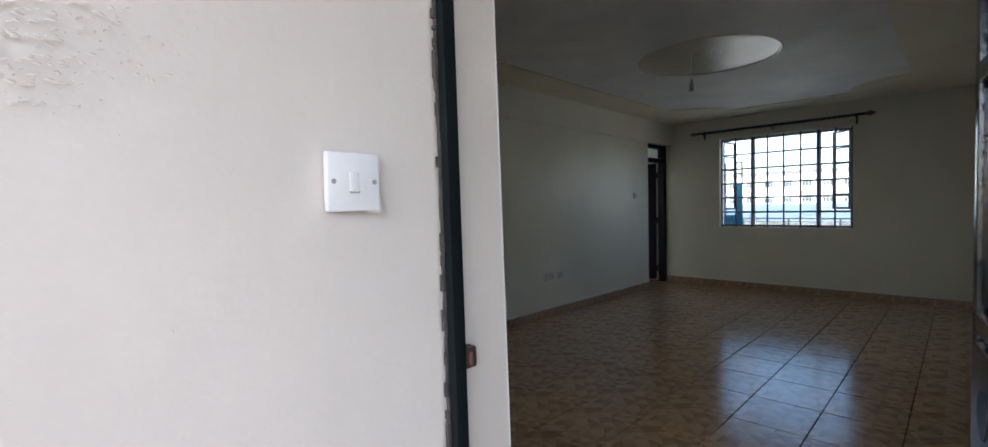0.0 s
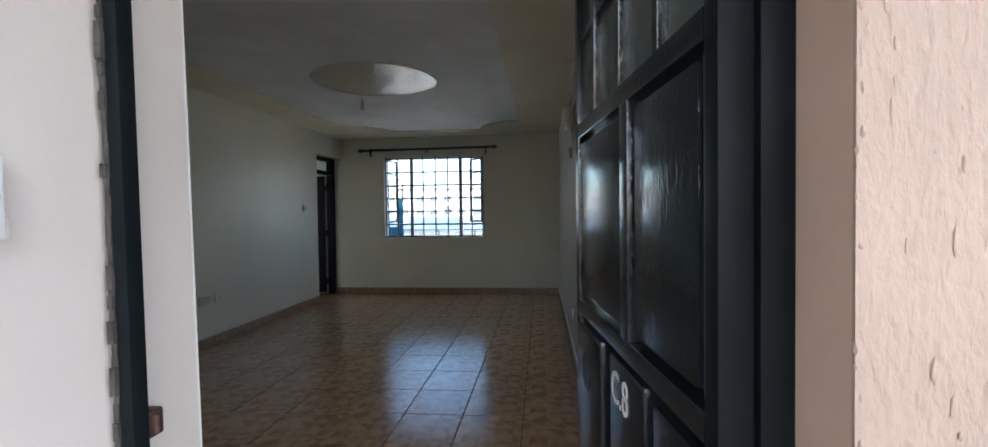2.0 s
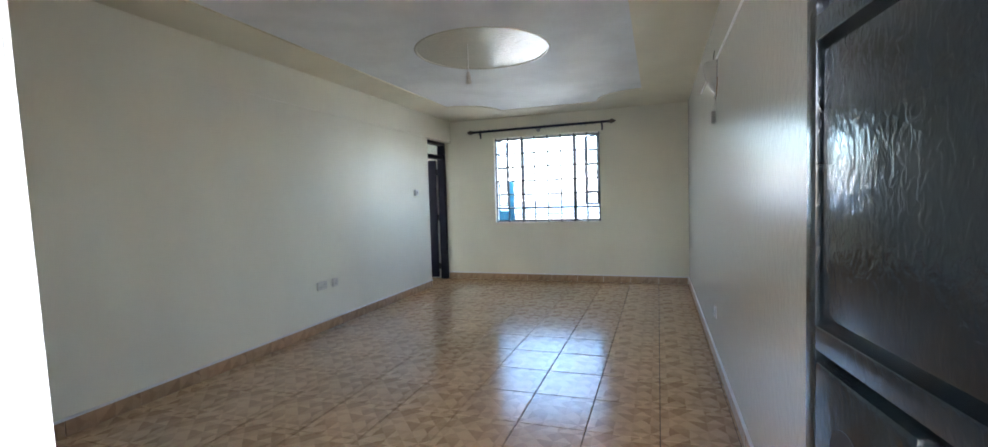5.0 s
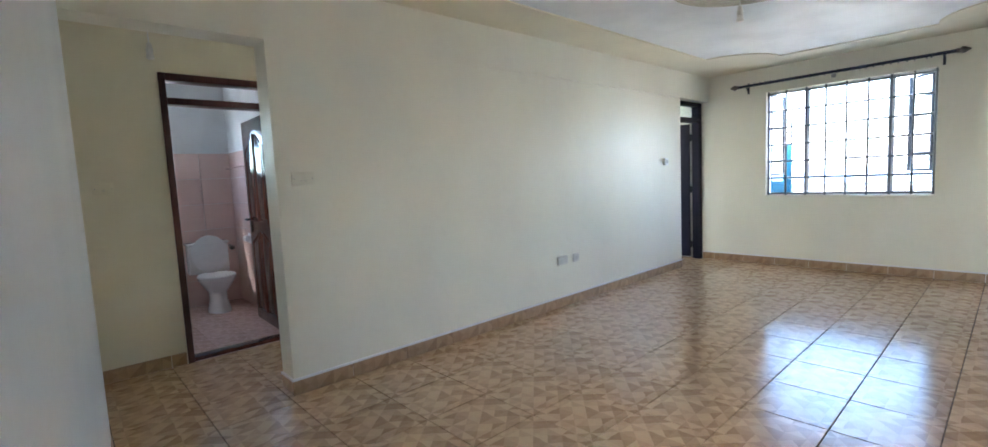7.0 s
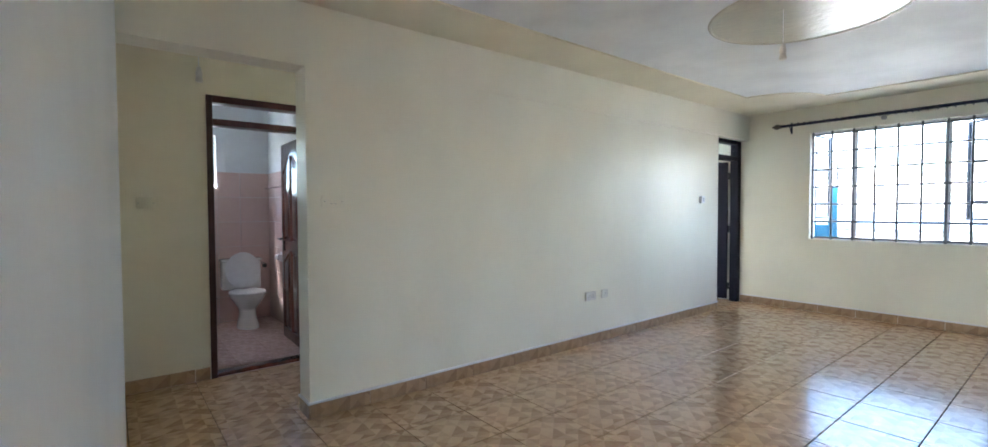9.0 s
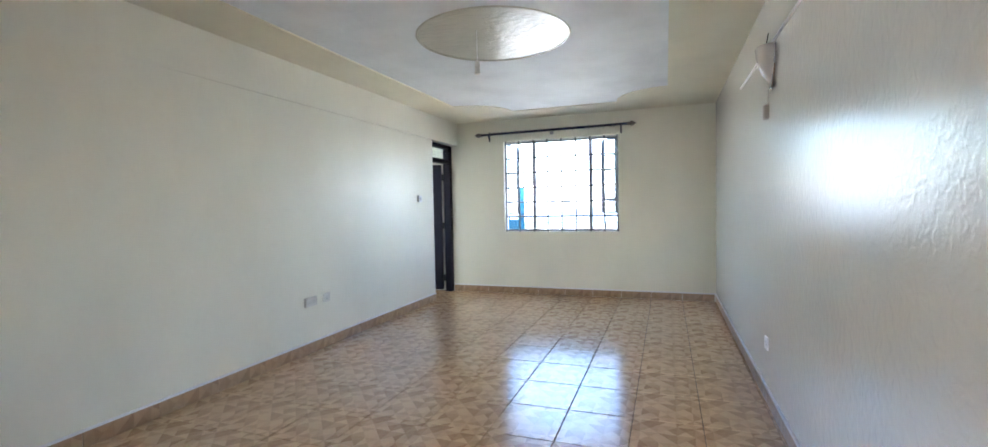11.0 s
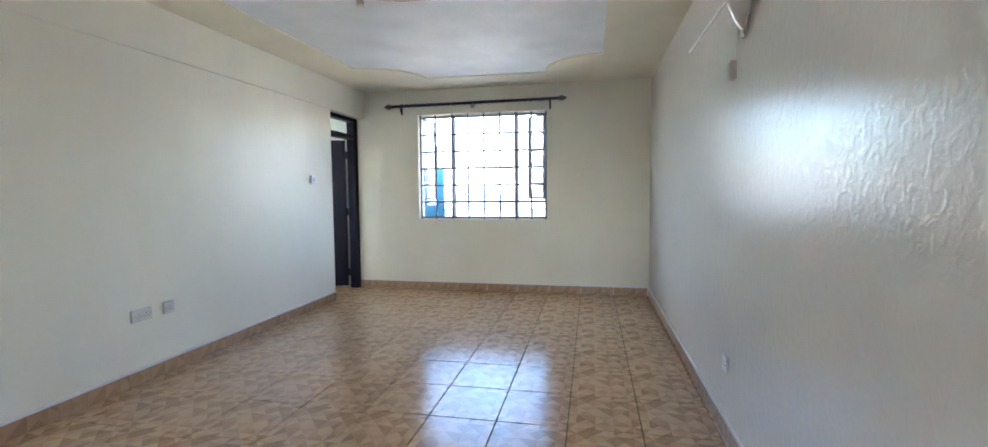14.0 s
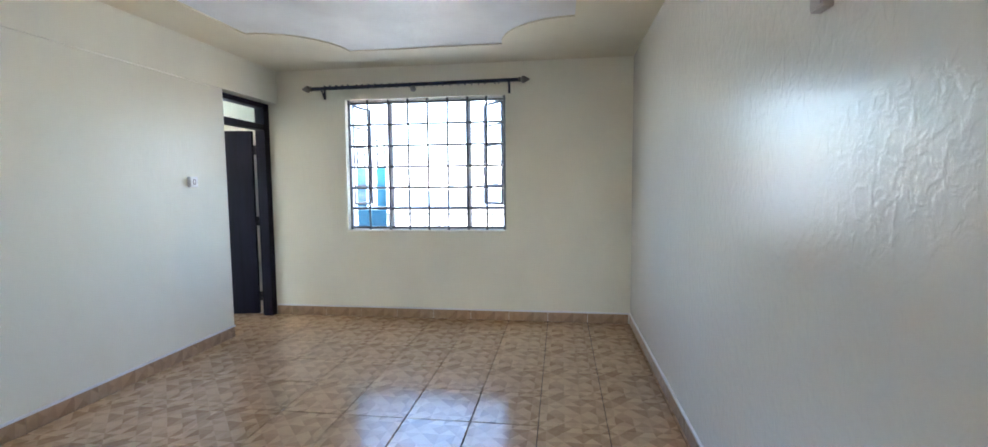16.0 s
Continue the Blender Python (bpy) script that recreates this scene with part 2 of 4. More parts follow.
# ---- mesh helpers ----
def box(bm, x0, y0, z0, x1, y1, z1, bevel=0.0):
    """A box between two corners, its edges rounded by bevel."""
    made = bmesh.ops.create_cube(bm, size=1.0, matrix=Matrix.Translation(((x0 + x1) / 2, (y0 + y1) / 2, (z0 + z1) / 2)) @ Matrix.Diagonal((abs(x1 - x0), abs(y1 - y0), abs(z1 - z0), 1)))
    if bevel:
        edges = list({e for v in made["verts"] for e in v.link_edges})
        bmesh.ops.bevel(bm, geom=edges, offset=bevel, segments=2, affect="EDGES", profile=0.6)


def rod(bm, a, b, r, r2=None, n=12):
    """A round bar from a to b."""
    a, b = Vector(a), Vector(b)
    d = b - a
    m = Matrix.Translation((a + b) / 2) @ d.to_track_quat("Z", "Y").to_matrix().to_4x4()
    bmesh.ops.create_cone(bm, cap_ends=True, segments=n, radius1=r, radius2=r if r2 is None else r2, depth=d.length, matrix=m)


def lathe(bm, profile, m=Matrix(), n=28, sx=1.0, sy=1.0):
    """Turns (radius, height) pairs about z."""
    rings = []
    for r, z in profile:
        rings.append([bm.verts.new(m @ Vector((r * sx * math.cos(2 * math.pi * i / n), r * sy * math.sin(2 * math.pi * i / n), z))) for i in range(n)])
    for p, q in zip(rings, rings[1:]):
        for i in range(n):
            bm.faces.new((p[i], p[(i + 1) % n], q[(i + 1) % n], q[i]))
    for ring, flip in ((rings[0], True), (rings[-1], False)):
        bm.faces.new(ring[::-1] if flip else ring)


def prism(bm, outline, z0, z1):
    """An upright solid on a plan outline."""
    low = [bm.verts.new((x, y, z0)) for x, y in outline]
    top = [bm.verts.new((x, y, z1)) for x, y in outline]
    bm.faces.new(low[::-1]), bm.faces.new(top)
    k = len(low)
    for i in range(k):
        bm.faces.new((low[i], low[(i + 1) % k], top[(i + 1) % k], top[i]))


def loft(bm, rings):
    """Skins closed rings of points, with capped ends."""
    vs = [[bm.verts.new(p) for p in r] for r in rings]
    k = len(vs[0])
    for p, q in zip(vs, vs[1:]):
        for i in range(k):
            bm.faces.new((p[i], p[(i + 1) % k], q[(i + 1) % k], q[i]))
    bm.faces.new(vs[0][::-1]), bm.faces.new(vs[-1])


def mesh_of(name, bm, mat, smooth=True):
    bmesh.ops.recalc_face_normals(bm, faces=bm.faces)
    me = bpy.data.meshes.new(name)
    bm.to_mesh(me)
    bm.free()
    me.materials.append(mat)
    if smooth:
        me.shade_smooth()
        me.set_sharp_from_angle(angle=radians(35))
    return me


def part(name, bm, mat, parent=None, label="", smooth=True):
    ob = new(name, mesh_of(name, bm, mat, smooth))
    if parent:
        ob.parent = parent
    if label:
        ob["label"] = label
    return ob


def boxes(name, mat, parent, *sets, bevel=0.0, label=""):
    bm = bmesh.new()
    for s in sets:
        box(bm, *s, bevel=bevel)
    return part(name, bm, mat, parent, label)


def thing(name, m, label, category, group="", kind=""):
    """An empty at a thing's base; its parts are built round the origin."""
    ob = new(name)
    ob.empty_display_size = 0.1
    ob.matrix_world = m
    return tagged(ob, label, category, group, kind)


def structure(name, bm, mat, label):
    return tagged(part(name, bm, mat), label, "structure", kind="structure")


# ---- plan ----
X_IN, X_WIN = 1.18, 8.54          # entrance end and window wall of the living room
Y_R, Y_L = 0.50, 4.28             # its two long walls
H = 2.66                          # ceiling
CORNER = 2.37                     # where the long wall ends at the corridor
Y_BATH = 5.556                    # wall of the bathroom door
WY0, WY1, WZ0, WZ1 = 1.76, 3.48, 0.945, 2.335

# long wall with the corridor opening at one end and the bedroom doorway at the other
bm = bmesh.new()
box(bm, CORNER, Y_L, 0, 7.715, Y_L + 0.2, H + 0.1)
structure("wall_north", bm, WALL, "cream gloss-painted plaster wall with faint trowel marks")
bm = bmesh.new()
box(bm, 1.40, Y_L + 0.001, 2.265, CORNER, Y_L + 0.2, H + 0.1)
structure("wall_header", bm, WALL, "cream painted lintel over the corridor opening")
bm = bmesh.new()
prism(bm, [(3.4, Y_L - 0.0002), (3.4, Y_L - 0.001), (7.718, Y_L - 0.034), (7.718, Y_L - 0.0002)], 2.315, H)
prism(bm, [(7.718, Y_L - 0.034), (X_WIN, Y_L - 0.034), (X_WIN, Y_L + 0.2), (7.718, Y_L + 0.2)], 2.315, H + 0.1)
structure("wall_beam", bm, WALL, "cream painted concrete beam above the long wall")
bm = bmesh.new()
box(bm, 0.95, 0.30, 0, 8.74, Y_R, H + 0.1)
structure("wall_south", bm, WALL_SHEEN, "cream glossy wall with brushed paint streaks")
# entrance wall, a little out of square with the room, its corner out of plumb
def lean_corner(bm):
    for v in bm.verts:
        if 1.17 < v.co.x < 1.19 and v.co.y < 1.33:
            v.co.x += 0.025 - 0.025 * v.co.z


bm = bmesh.new()
prism(bm, [(-1.6, 1.312), (1.176, 1.322), (1.425, Y_L), (1.425, Y_BATH), (-1.6, Y_BATH)], 0, H + 0.1)
lean_corner(bm)
structure("wall_west", bm, LOBBY, "off-white painted plaster wall beside the entrance")
bm = bmesh.new()
box(bm, 0.95, Y_R, 2.36, 1.176, 1.318, H + 0.1)
structure("wall_over_entrance", bm, WALL, "cream painted wall over the entrance door")
bm = bmesh.new()
box(bm, 0.945, -1.6, 0, 1.10, 0.298, H + 0.1)
box(bm, 0.944, 0.298, 0, 0.9485, 0.512, H + 0.1)
structure("wall_lobby", bm, LOBBY_ROUGH, "rough peach-painted render wall outside the door")
bm = bmesh.new()
prism(bm, [(1.1765, 1.3225), (1.1806, 1.3222), (1.4292, Y_L), (1.4292, Y_BATH), (1.4255, Y_BATH), (1.4252, Y_L)], 0, H)
lean_corner(bm)
structure("wall_west_inner", bm, WALL_WINDOWLIT, "off-white glossy paint on the inner face of the entrance wall, tinted with cool window light")
bm = bmesh.new()
box(bm, 0.949, 0.501, 0, 1.047, 0.5115, H)
structure("entrance_reveal", bm, REVEAL_LIFTED, "smooth peach-painted reveal beside the entrance door frame, coloured lighter to lift its shade")
# window wall with its opening
bm = bmesh.new()
for s in ((Y_R, 0, WY0, H + 0.1), (WY1, 0, 4.9, H + 0.1), (WY0, 0, WY1, WZ0), (WY0, WZ1, WY1, H + 0.1)):
    box(bm, X_WIN, s[0], s[1], X_WIN + 0.2, s[2], s[3])
bmesh.ops.remove_doubles(bm, verts=bm.verts, dist=0.0005)
structure("wall_east", bm, WALL, "cream painted wall with the steel window")
# corridor and bathroom walls
BX0, BX1, BY1 = 1.36, 2.98, 7.72
bm = bmesh.new()
box(bm, 1.24, Y_BATH, 0, 2.0, Y_BATH + 0.15, H + 0.1)
box(bm, 2.85, Y_BATH, 0, 5.0, Y_BATH + 0.15, H + 0.1)
box(bm, 2.0, Y_BATH, 2.27, 2.85, Y_BATH + 0.15, H + 0.1)
structure("wall_corridor", bm, CORRIDOR, "dim yellowish cream corridor wall")
# end wall out of view; its high opening is added to brighten the corridor
bm = bmesh.new()
for s in ((Y_L + 0.2, 0, Y_L + 0.35, H + 0.1), (Y_BATH - 0.1, 0, Y_BATH + 0.15, H + 0.1), (Y_L + 0.35, 0, Y_BATH - 0.1, 1.75), (Y_L + 0.35, 2.2, Y_BATH - 0.1, H + 0.1)):
    box(bm, 5.0, s[0], s[1], 5.1, s[2], s[3])
structure("wall_corridor_end", bm, CORRIDOR, "cream wall closing the corridor, with an unseen opening added to brighten it")
BWZ0, BWZ1 = 1.62, 2.24
BBX0, BBX1 = 1.50, 2.40
TILE_TOP = 1.81
bm = bmesh.new()
box(bm, BX0 - 0.12, Y_BATH + 0.15, 0, BX0, BY1 + 0.15, H + 0.1)
box(bm, BX1, Y_BATH + 0.15, 0, BX1 + 0.12, BY1 + 0.15, H + 0.1)
for s in ((BX0, 0, BBX0, H + 0.1), (BBX1, 0, BX1, H + 0.1), (BBX0, 0, BBX1, BWZ0), (BBX0, BWZ1, BBX1, H + 0.1)):
    box(bm, s[0], BY1, s[1], s[2], BY1 + 0.15, s[3])
structure("wall_bathroom", bm, CEILING, "white painted upper bathroom walls")
# room behind the dark door
bm = bmesh.new()
box(bm, 6.4, Y_L + 0.2, 0, 6.5, 6.9, H + 0.1)
box(bm, 6.5, 6.8, 0, 8.9, 6.9, H + 0.1)
# opening left in this unseen wall, enlarged to brighten the bedroom
box(bm, X_WIN, 4.9, 0, X_WIN + 0.2, 6.8, 0.8)
box(bm, X_WIN, 4.9, 2.45, X_WIN + 0.2, 6.8, H + 0.1)
box(bm, X_WIN, 6.6, 0.8, X_WIN + 0.2, 6.8, 2.45)
structure("wall_bedroom", bm, WALL, "pale walls of the room behind the dark door")
# slabs
bm = bmesh.new()
box(bm, -1.6, -1.6, -0.25, 9.3, 7.9, -0.012)
structure("floor_slab", bm, GROUT, "concrete floor slab with dark grout")
bm = bmesh.new()
box(bm, -1.6, -1.6, -0.012, 1.0, 1.312, -0.002)
structure("floor_lobby", bm, CONCRETE, "grey cement floor of the entrance lobby")

# ceiling: cream band, white field with scooped corners, shallow round dome
DX, DY, DR = 5.10, 2.40, 0.60
bm = bmesh.new()


def field_outline(x0, x1, y0, y1, r, step=10):
    pts = []
    for cx, cy, a0 in ((x0, y0, 90), (x1, y0, 180), (x1, y1, 270), (x0, y1, 0)):
        for i in range(step + 1):
            a = radians(a0 - 90 * i / step)
            pts.append((cx + r * math.cos(a), cy + r * math.sin(a)))
    return pts


outline = field_outline(2.1, 7.95, 1.10, 3.76, 0.62)
outer = [(0.9, 0.3), (8.74, 0.3), (8.74, 4.48), (0.9, 4.48)]


def sheet(bm, loops, z, up=False):
    """A flat face with holes, filled between closed loops."""
    edges = []
    for pts in loops:
        vs = [bm.verts.new((x, y, z)) for x, y in pts]
        edges += [bm.edges.new((vs[i], vs[(i + 1) % len(vs)])) for i in range(len(vs))]
    bmesh.ops.triangle_fill(bm, use_beauty=True, edges=edges)


def wall_between(bm, pts, z0, z1):
    a = [bm.verts.new((x, y, z0)) for x, y in pts]
    b = [bm.verts.new((x, y, z1)) for x, y in pts]
    for i in range(len(a)):
        j = (i + 1) % len(a)
        bm.faces.new((a[i], a[j], b[j], b[i]))


sheet(bm, [outer, outline], H)
wall_between(bm, outline, H, H + 0.014)
box(bm, 0.9, 0.3, H + 0.2, 8.74, 4.48, H + 0.35)
structure("ceiling", bm, CEILING_BAND, "cream ceiling border with scooped corners")
circle = [(DX + DR * math.cos(2 * math.pi * i / 64), DY + DR * math.sin(2 * math.pi * i / 64)) for i in range(64)]
bm = bmesh.new()
wide = field_outline(2.08, 7.97, 1.08, 3.78, 0.62)
sheet(bm, [wide, circle], H + 0.012)
structure("ceiling_field", bm, CEILING, "white ceiling field of brushed plaster")
bm = bmesh.new()
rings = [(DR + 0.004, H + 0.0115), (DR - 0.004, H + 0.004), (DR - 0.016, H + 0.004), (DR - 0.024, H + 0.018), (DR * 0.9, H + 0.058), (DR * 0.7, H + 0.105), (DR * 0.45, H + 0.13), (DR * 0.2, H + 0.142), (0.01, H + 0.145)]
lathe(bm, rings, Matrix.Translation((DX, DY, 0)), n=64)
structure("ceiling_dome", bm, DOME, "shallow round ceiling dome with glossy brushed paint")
bm = bmesh.new()
box(bm, 1.3, Y_L + 0.2, H, 5.1, 7.9, H + 0.15)
# ceiling left open between x 5.1 and 6.4 so sky reaches the added corridor opening
box(bm, 6.4, Y_L + 0.2, H, 8.74, 7.0, H + 0.15)
structure("ceiling_rear", bm, CEILING, "white ceiling over corridor, bathroom and bedroom")
bm = bmesh.new()
box(bm, -1.6, -1.6, H + 0.1, 0.9, 1.6, H + 0.25)
structure("ceiling_lobby", bm, CEILING, "painted lobby ceiling")
# unseen parapet, added to hold back sky light from the lobby walls
bm = bmesh.new()
box(bm, -1.75, -1.75, -0.25, -1.6, 1.6, 1.15)
box(bm, -1.6, -1.75, -0.25, 1.1, -1.6, 1.0)
structure("lobby_light_screen", bm, LOBBY, "off-white unseen parapet added round the entrance lobby to cut its light")


# ---- entrance ----
def entrance_frame():
    f = thing("entrance_door_frame", pose(0, 0, 0), "black painted steel entrance door frame", "door frame")
    def lean(bm):
        # the old jamb stands out of plumb
        for v in bm.verts:
            v.co.x += 0.004 - 0.016 * (v.co.z - 1.35)
        return bm

    b = bmesh.new()
    box(b, 1.013, 1.290, 0, 1.038, 1.3115, 2.36, bevel=0.003)
    part("jamb", lean(b), STEEL_PLAIN, f)
    boxes("jamb", STEEL_PLAIN, f, (1.048, 0.5005, 0, 1.105, 0.548, 2.36), (1.060, 0.548, 0, 1.105, 0.566, 2.36), bevel=0.003)
    boxes("head", STEEL_PLAIN, f, (1.048, 0.566, 2.31, 1.105, 1.29, 2.36), bevel=0.003)
    b = bmesh.new()
    box(b, 1.0385, 1.292, 1.082, 1.064, 1.3135, 1.118, bevel=0.005)
    rod(b, (1.051, 1.292, 1.088), (1.051, 1.292, 1.112), 0.006)
    part("latch_keep", lean(b), RUST, f, "worn brown latch keep")
    # torn edge of the render where the frame was set in
    rng = random.Random(4)
    b = bmesh.new()
    z = 0.0
    while z < 2.36:
        h = rng.uniform(0.005, 0.025)
        w = rng.choice((0.001, 0.002, 0.004, 0.006))
        box(b, 1.013 - w, 1.3075 - rng.uniform(0, 0.002), z, 1.0135, 1.3135, z + h)
        z += h
    part("render_edge", lean(b), EDGE, f, "ragged grey render along the frame")


entrance_frame()


def render_chips():
    """Chipped arris of the render outside the door."""
    rng = random.Random(7)
    b = bmesh.new()
    for i in range(70):
        z = rng.uniform(0.2, 2.4)
        r = rng.uniform(0.001, 0.0045)
        bmesh.ops.create_icosphere(b, subdivisions=1, radius=1, matrix=Matrix.Translation((0.9445, 0.5115 - rng.uniform(0, 0.006), z)) @ Matrix.Diagonal((r, r, r * rng.uniform(1, 3), 1)))
    for i in range(900):
        y, z = rng.uniform(-0.6, 0.49), rng.uniform(0.3, 2.4)
        r = rng.choice((0.0012, 0.0016, 0.0022, 0.003, 0.0048))
        bmesh.ops.create_icosphere(b, subdivisions=1, radius=1, matrix=Matrix.Translation((0.9435, y, z)) @ Matrix.Diagonal((r * 0.6, r, r * rng.uniform(1.5, 7), 1)))
    return tagged(part("render_chips", b, LOBBY_ROUGH), "lumps and drips of peach render on the wall", "render", kind="stuff")


render_chips()
drips = bmesh.new()
rng = random.Random(9)
for i in range(70):
    x, z = rng.uniform(-0.2, 0.99), rng.uniform(0.9, 2.2)
    r = rng.uniform(0.001, 0.0026)
    bmesh.ops.create_icosphere(drips, subdivisions=1, radius=1, matrix=Matrix.Translation((x, 1.3125, z)) @ Matrix.Diagonal((r, r * 0.5, r * rng.uniform(1, 4), 1)))
for i in range(420):
    x, z = rng.gauss(0.52, 0.06), rng.gauss(1.52, 0.055)
    if z < 1.39 + 0.5 * (x - 0.45):
        continue
    r = rng.uniform(0.0006, 0.0021)
    bmesh.ops.create_icosphere(drips, subdivisions=1, radius=1, matrix=Matrix.Translation((x, 1.3125, z)) @ Matrix.Rotation(rng.uniform(-0.5, 0.5), 4, "Y") @ Matrix.Diagonal((r * rng.uniform(1.2, 3.5), 0.0009, r, 1)))
tagged(part("paint_drips", drips, LOBBY), "flaking patch and small off-white paint drips on the lobby wall", "paint", kind="stuff")


def entrance_door():
    """Steel leaf: raised panels below, glazed squares above; u runs from the hinge, faces look to +y."""
    d = thing("entrance_door", pose(1.045, 0.595, 0, 0, 0, 6.6), "open black gloss steel entrance door with glazed top", "door")
    W, T = 0.845, 0.04
    zb, zt = 0.03, 2.29
    boxes("stile", STEEL_PLAIN, d, (0, -T, zb, 0.035, 0, zt), bevel=0.003)
    boxes("stile", STEEL, d, (W - 0.035, -T, zb, W, 0, zt), bevel=0.003)
    for z in (0.03, 1.085, 1.57, 2.25):
        boxes("rail", STEEL, d, (0.035, -T, z, W - 0.035, 0, z + 0.04), bevel=0.003)
    boxes("mullion", STEEL, d, (0.335, -T, 1.125, 0.385, 0.004, 1.57), bevel=0.004)
    boxes("sheet", STEEL, d, (0.03, -T + 0.012, 0.05, W - 0.03, -0.022, 1.60))
    boxes("panel", STEEL, d, (0.065, -0.023, 1.14, 0.325, -0.006, 1.555), bevel=0.006)
    boxes("primer_strip", BARE, d, (0.036, -0.023, 1.13, 0.062, -0.012, 1.56), bevel=0.002)
    boxes("panel", STEEL, d, (0.395, -0.023, 1.14, 0.80, -0.006, 1.555), bevel=0.006)
    boxes("panel", STEEL, d, (0.05, -0.023, 0.10, 0.215, 0.002, 1.065), bevel=0.012)
    plate = boxes("panel", STEEL, d, (0.25, -0.023, 0.10, 0.47, 0.004, 1.075), bevel=0.012)
    boxes("panel", STEEL, d, (0.55, -0.023, 0.10, 0.805, 0.004, 1.07), bevel=0.012)
    # solid dark disc in place of the shaded opening of the hand hole
    b = bmesh.new()
    rod(b, (0.70, -0.02, 0.955), (0.70, 0.0055, 0.955), 0.045, n=24)
    part("hand_hole_shade", b, FITTING, d, "dark disc for the shade inside a round hand hole")
    # flat number on the plate
    cu = bpy.data.curves.new("number", "FONT")
    cu.body, cu.size, cu.extrude, cu.align_x = "C.8", 0.085, 0.0008, "LEFT"
    txt = new("number", cu)
    deps = bpy.context.evaluated_depsgraph_get()
    me = bpy.data.meshes.new_from_object(txt.evaluated_get(deps))
    bpy.data.objects.remove(txt)
    me.materials.clear()
    me.materials.append(LETTER)
    word = new("number", me)
    word["label"] = "white painted door number C.8"
    word.parent = d
    word.matrix_basis = pose(0.445, 0.0055, 0.985, 90, 0, 180) @ Matrix.Diagonal((0.95, 1.1, 1, 1))
    # glazed top
    for u in (0.19, 0.40, 0.61):
        boxes("glazing_bar", STEEL, d, (u, -T, 1.61, u + 0.025, 0, 2.25), bevel=0.003)
    boxes("glazing_bar", STEEL, d, (0.035, -T + 0.006, 1.83, W - 0.035, -0.006, 1.85), bevel=0.002)
    us = [0.035, 0.19, 0.215, 0.40, 0.425, 0.61, 0.635, W - 0.035]
    for a, c in zip(us[::2], us[1::2]):
        for z0, z1 in ((1.61, 1.83), (1.85, 2.25)):
            boxes("pane", GREYGLASS, d, (a, -0.024, z0, c, -0.018, z1))
    for z in (0.4, 2.05):
        b = bmesh.new()
        rod(b, (-0.006, 0.004, z - 0.05), (-0.006, 0.004, z + 0.05), 0.009)
        part("hinge", b, STEEL_PLAIN, d)


entrance_door()


# ---- wall plates ----
def plate(name, m, w, h, label, group, rockers=1, deep=0.012, mat=None, outlets=0):
    """A moulded plate on the wall; local z is up, -y faces the room."""
    p = thing(name, m, label, "switch" if rockers else "socket", group)
    boxes("plate", mat or WHITE, p, (-w / 2, -deep, -h / 2, w / 2, -0.0005, h / 2), bevel=0.003)
    for i in range(rockers):
        c = (i - (rockers - 1) / 2) * 0.028
        boxes("rocker", mat or WHITE, p, (c - 0.007, -deep - 0.0016, -0.013, c + 0.007, -deep + 0.001, 0.013), bevel=0.0015)
        # raised grey strip that imitates the shade line below the rocker
        boxes("rocker_gap_shade", SCREW, p, (c - 0.0075, -deep - 0.0008, -0.0155, c + 0.0075, -deep + 0.0005, -0.013))
    for i in range(outlets):
        c = (i - (outlets - 1) / 2) * 0.06
        # no holes are cut; dark pieces give the shade inside the pin slots
        for dx, dz, sw, sh in ((0, 0.008, 0.004, 0.010), (-0.011, -0.012, 0.008, 0.004), (0.011, -0.012, 0.008, 0.004)):
            boxes("pin_slot_shade", FITTING, p, (c + dx - sw / 2, -deep - 0.0006, dz - sh / 2, c + dx + sw / 2, -deep + 0.0005, dz + sh / 2))
    for s in (-1, 1):
        b = bmesh.new()
        rod(b, (s * w * 0.39, -deep - 0.0012, 0), (s * w * 0.39, -deep + 0.001, 0), 0.0035)
        box(b, s * w * 0.39 - 0.003, -deep - 0.0016, -0.0005, s * w * 0.39 + 0.003, -deep - 0.0008, 0.0005)
        part("screw", b, SCREW, p, "small metal screw")
    return p


lobby_switch = plate("light_switch", pose(0.858, 1.3125, 1.388), 0.078, 0.080, "white single light switch with a chipped corner on the lobby wall", "")
smear = bmesh.new()
for sx, sz, r in ((0.034, -0.034, 0.0095), (0.037, -0.024, 0.006), (0.024, -0.037, 0.006), (0.039, -0.016, 0.003)):
    bmesh.ops.create_icosphere(smear, subdivisions=3, radius=1, matrix=Matrix.Translation((sx, -0.0105, sz)) @ Matrix.Diagonal((r, 0.0009, r, 1)))
part("paint_smear", smear, LOBBY, lobby_switch, "wall paint smeared over the corner")
N = lambda x, z: pose(x, Y_L, z)
S = lambda x, z: pose(x, Y_R, z, 0, 0, 180)
door_switch = plate("light_switch", N(7.27, 1.465), 0.080, 0.088, "white surface-mounted light switch beside the dark door", "", deep=0.035)
boxes("rocker_surround", FINIAL, door_switch, (-0.016, -0.0354, -0.022, 0.016, -0.0345, 0.022), label="dark surround of the rocker")
plate("light_switch", N(2.535, 1.41), 0.15, 0.085, "cream painted-over double switch on the wall", "", 2, mat=WALL)
plate("power_socket", N(5.115, 0.485), 0.15, 0.085, "white double power socket low on the wall", "", 0, deep=0.022, mat=AGED, outlets=2)
plate("power_socket", N(5.335, 0.485), 0.085, 0.085, "white single television socket low on the wall", "", 0, deep=0.022, mat=AGED, outlets=1)
plate("power_socket", S(5.06, 0.40), 0.085, 0.085, "white single power socket near the floor", "", 0, outlets=1)
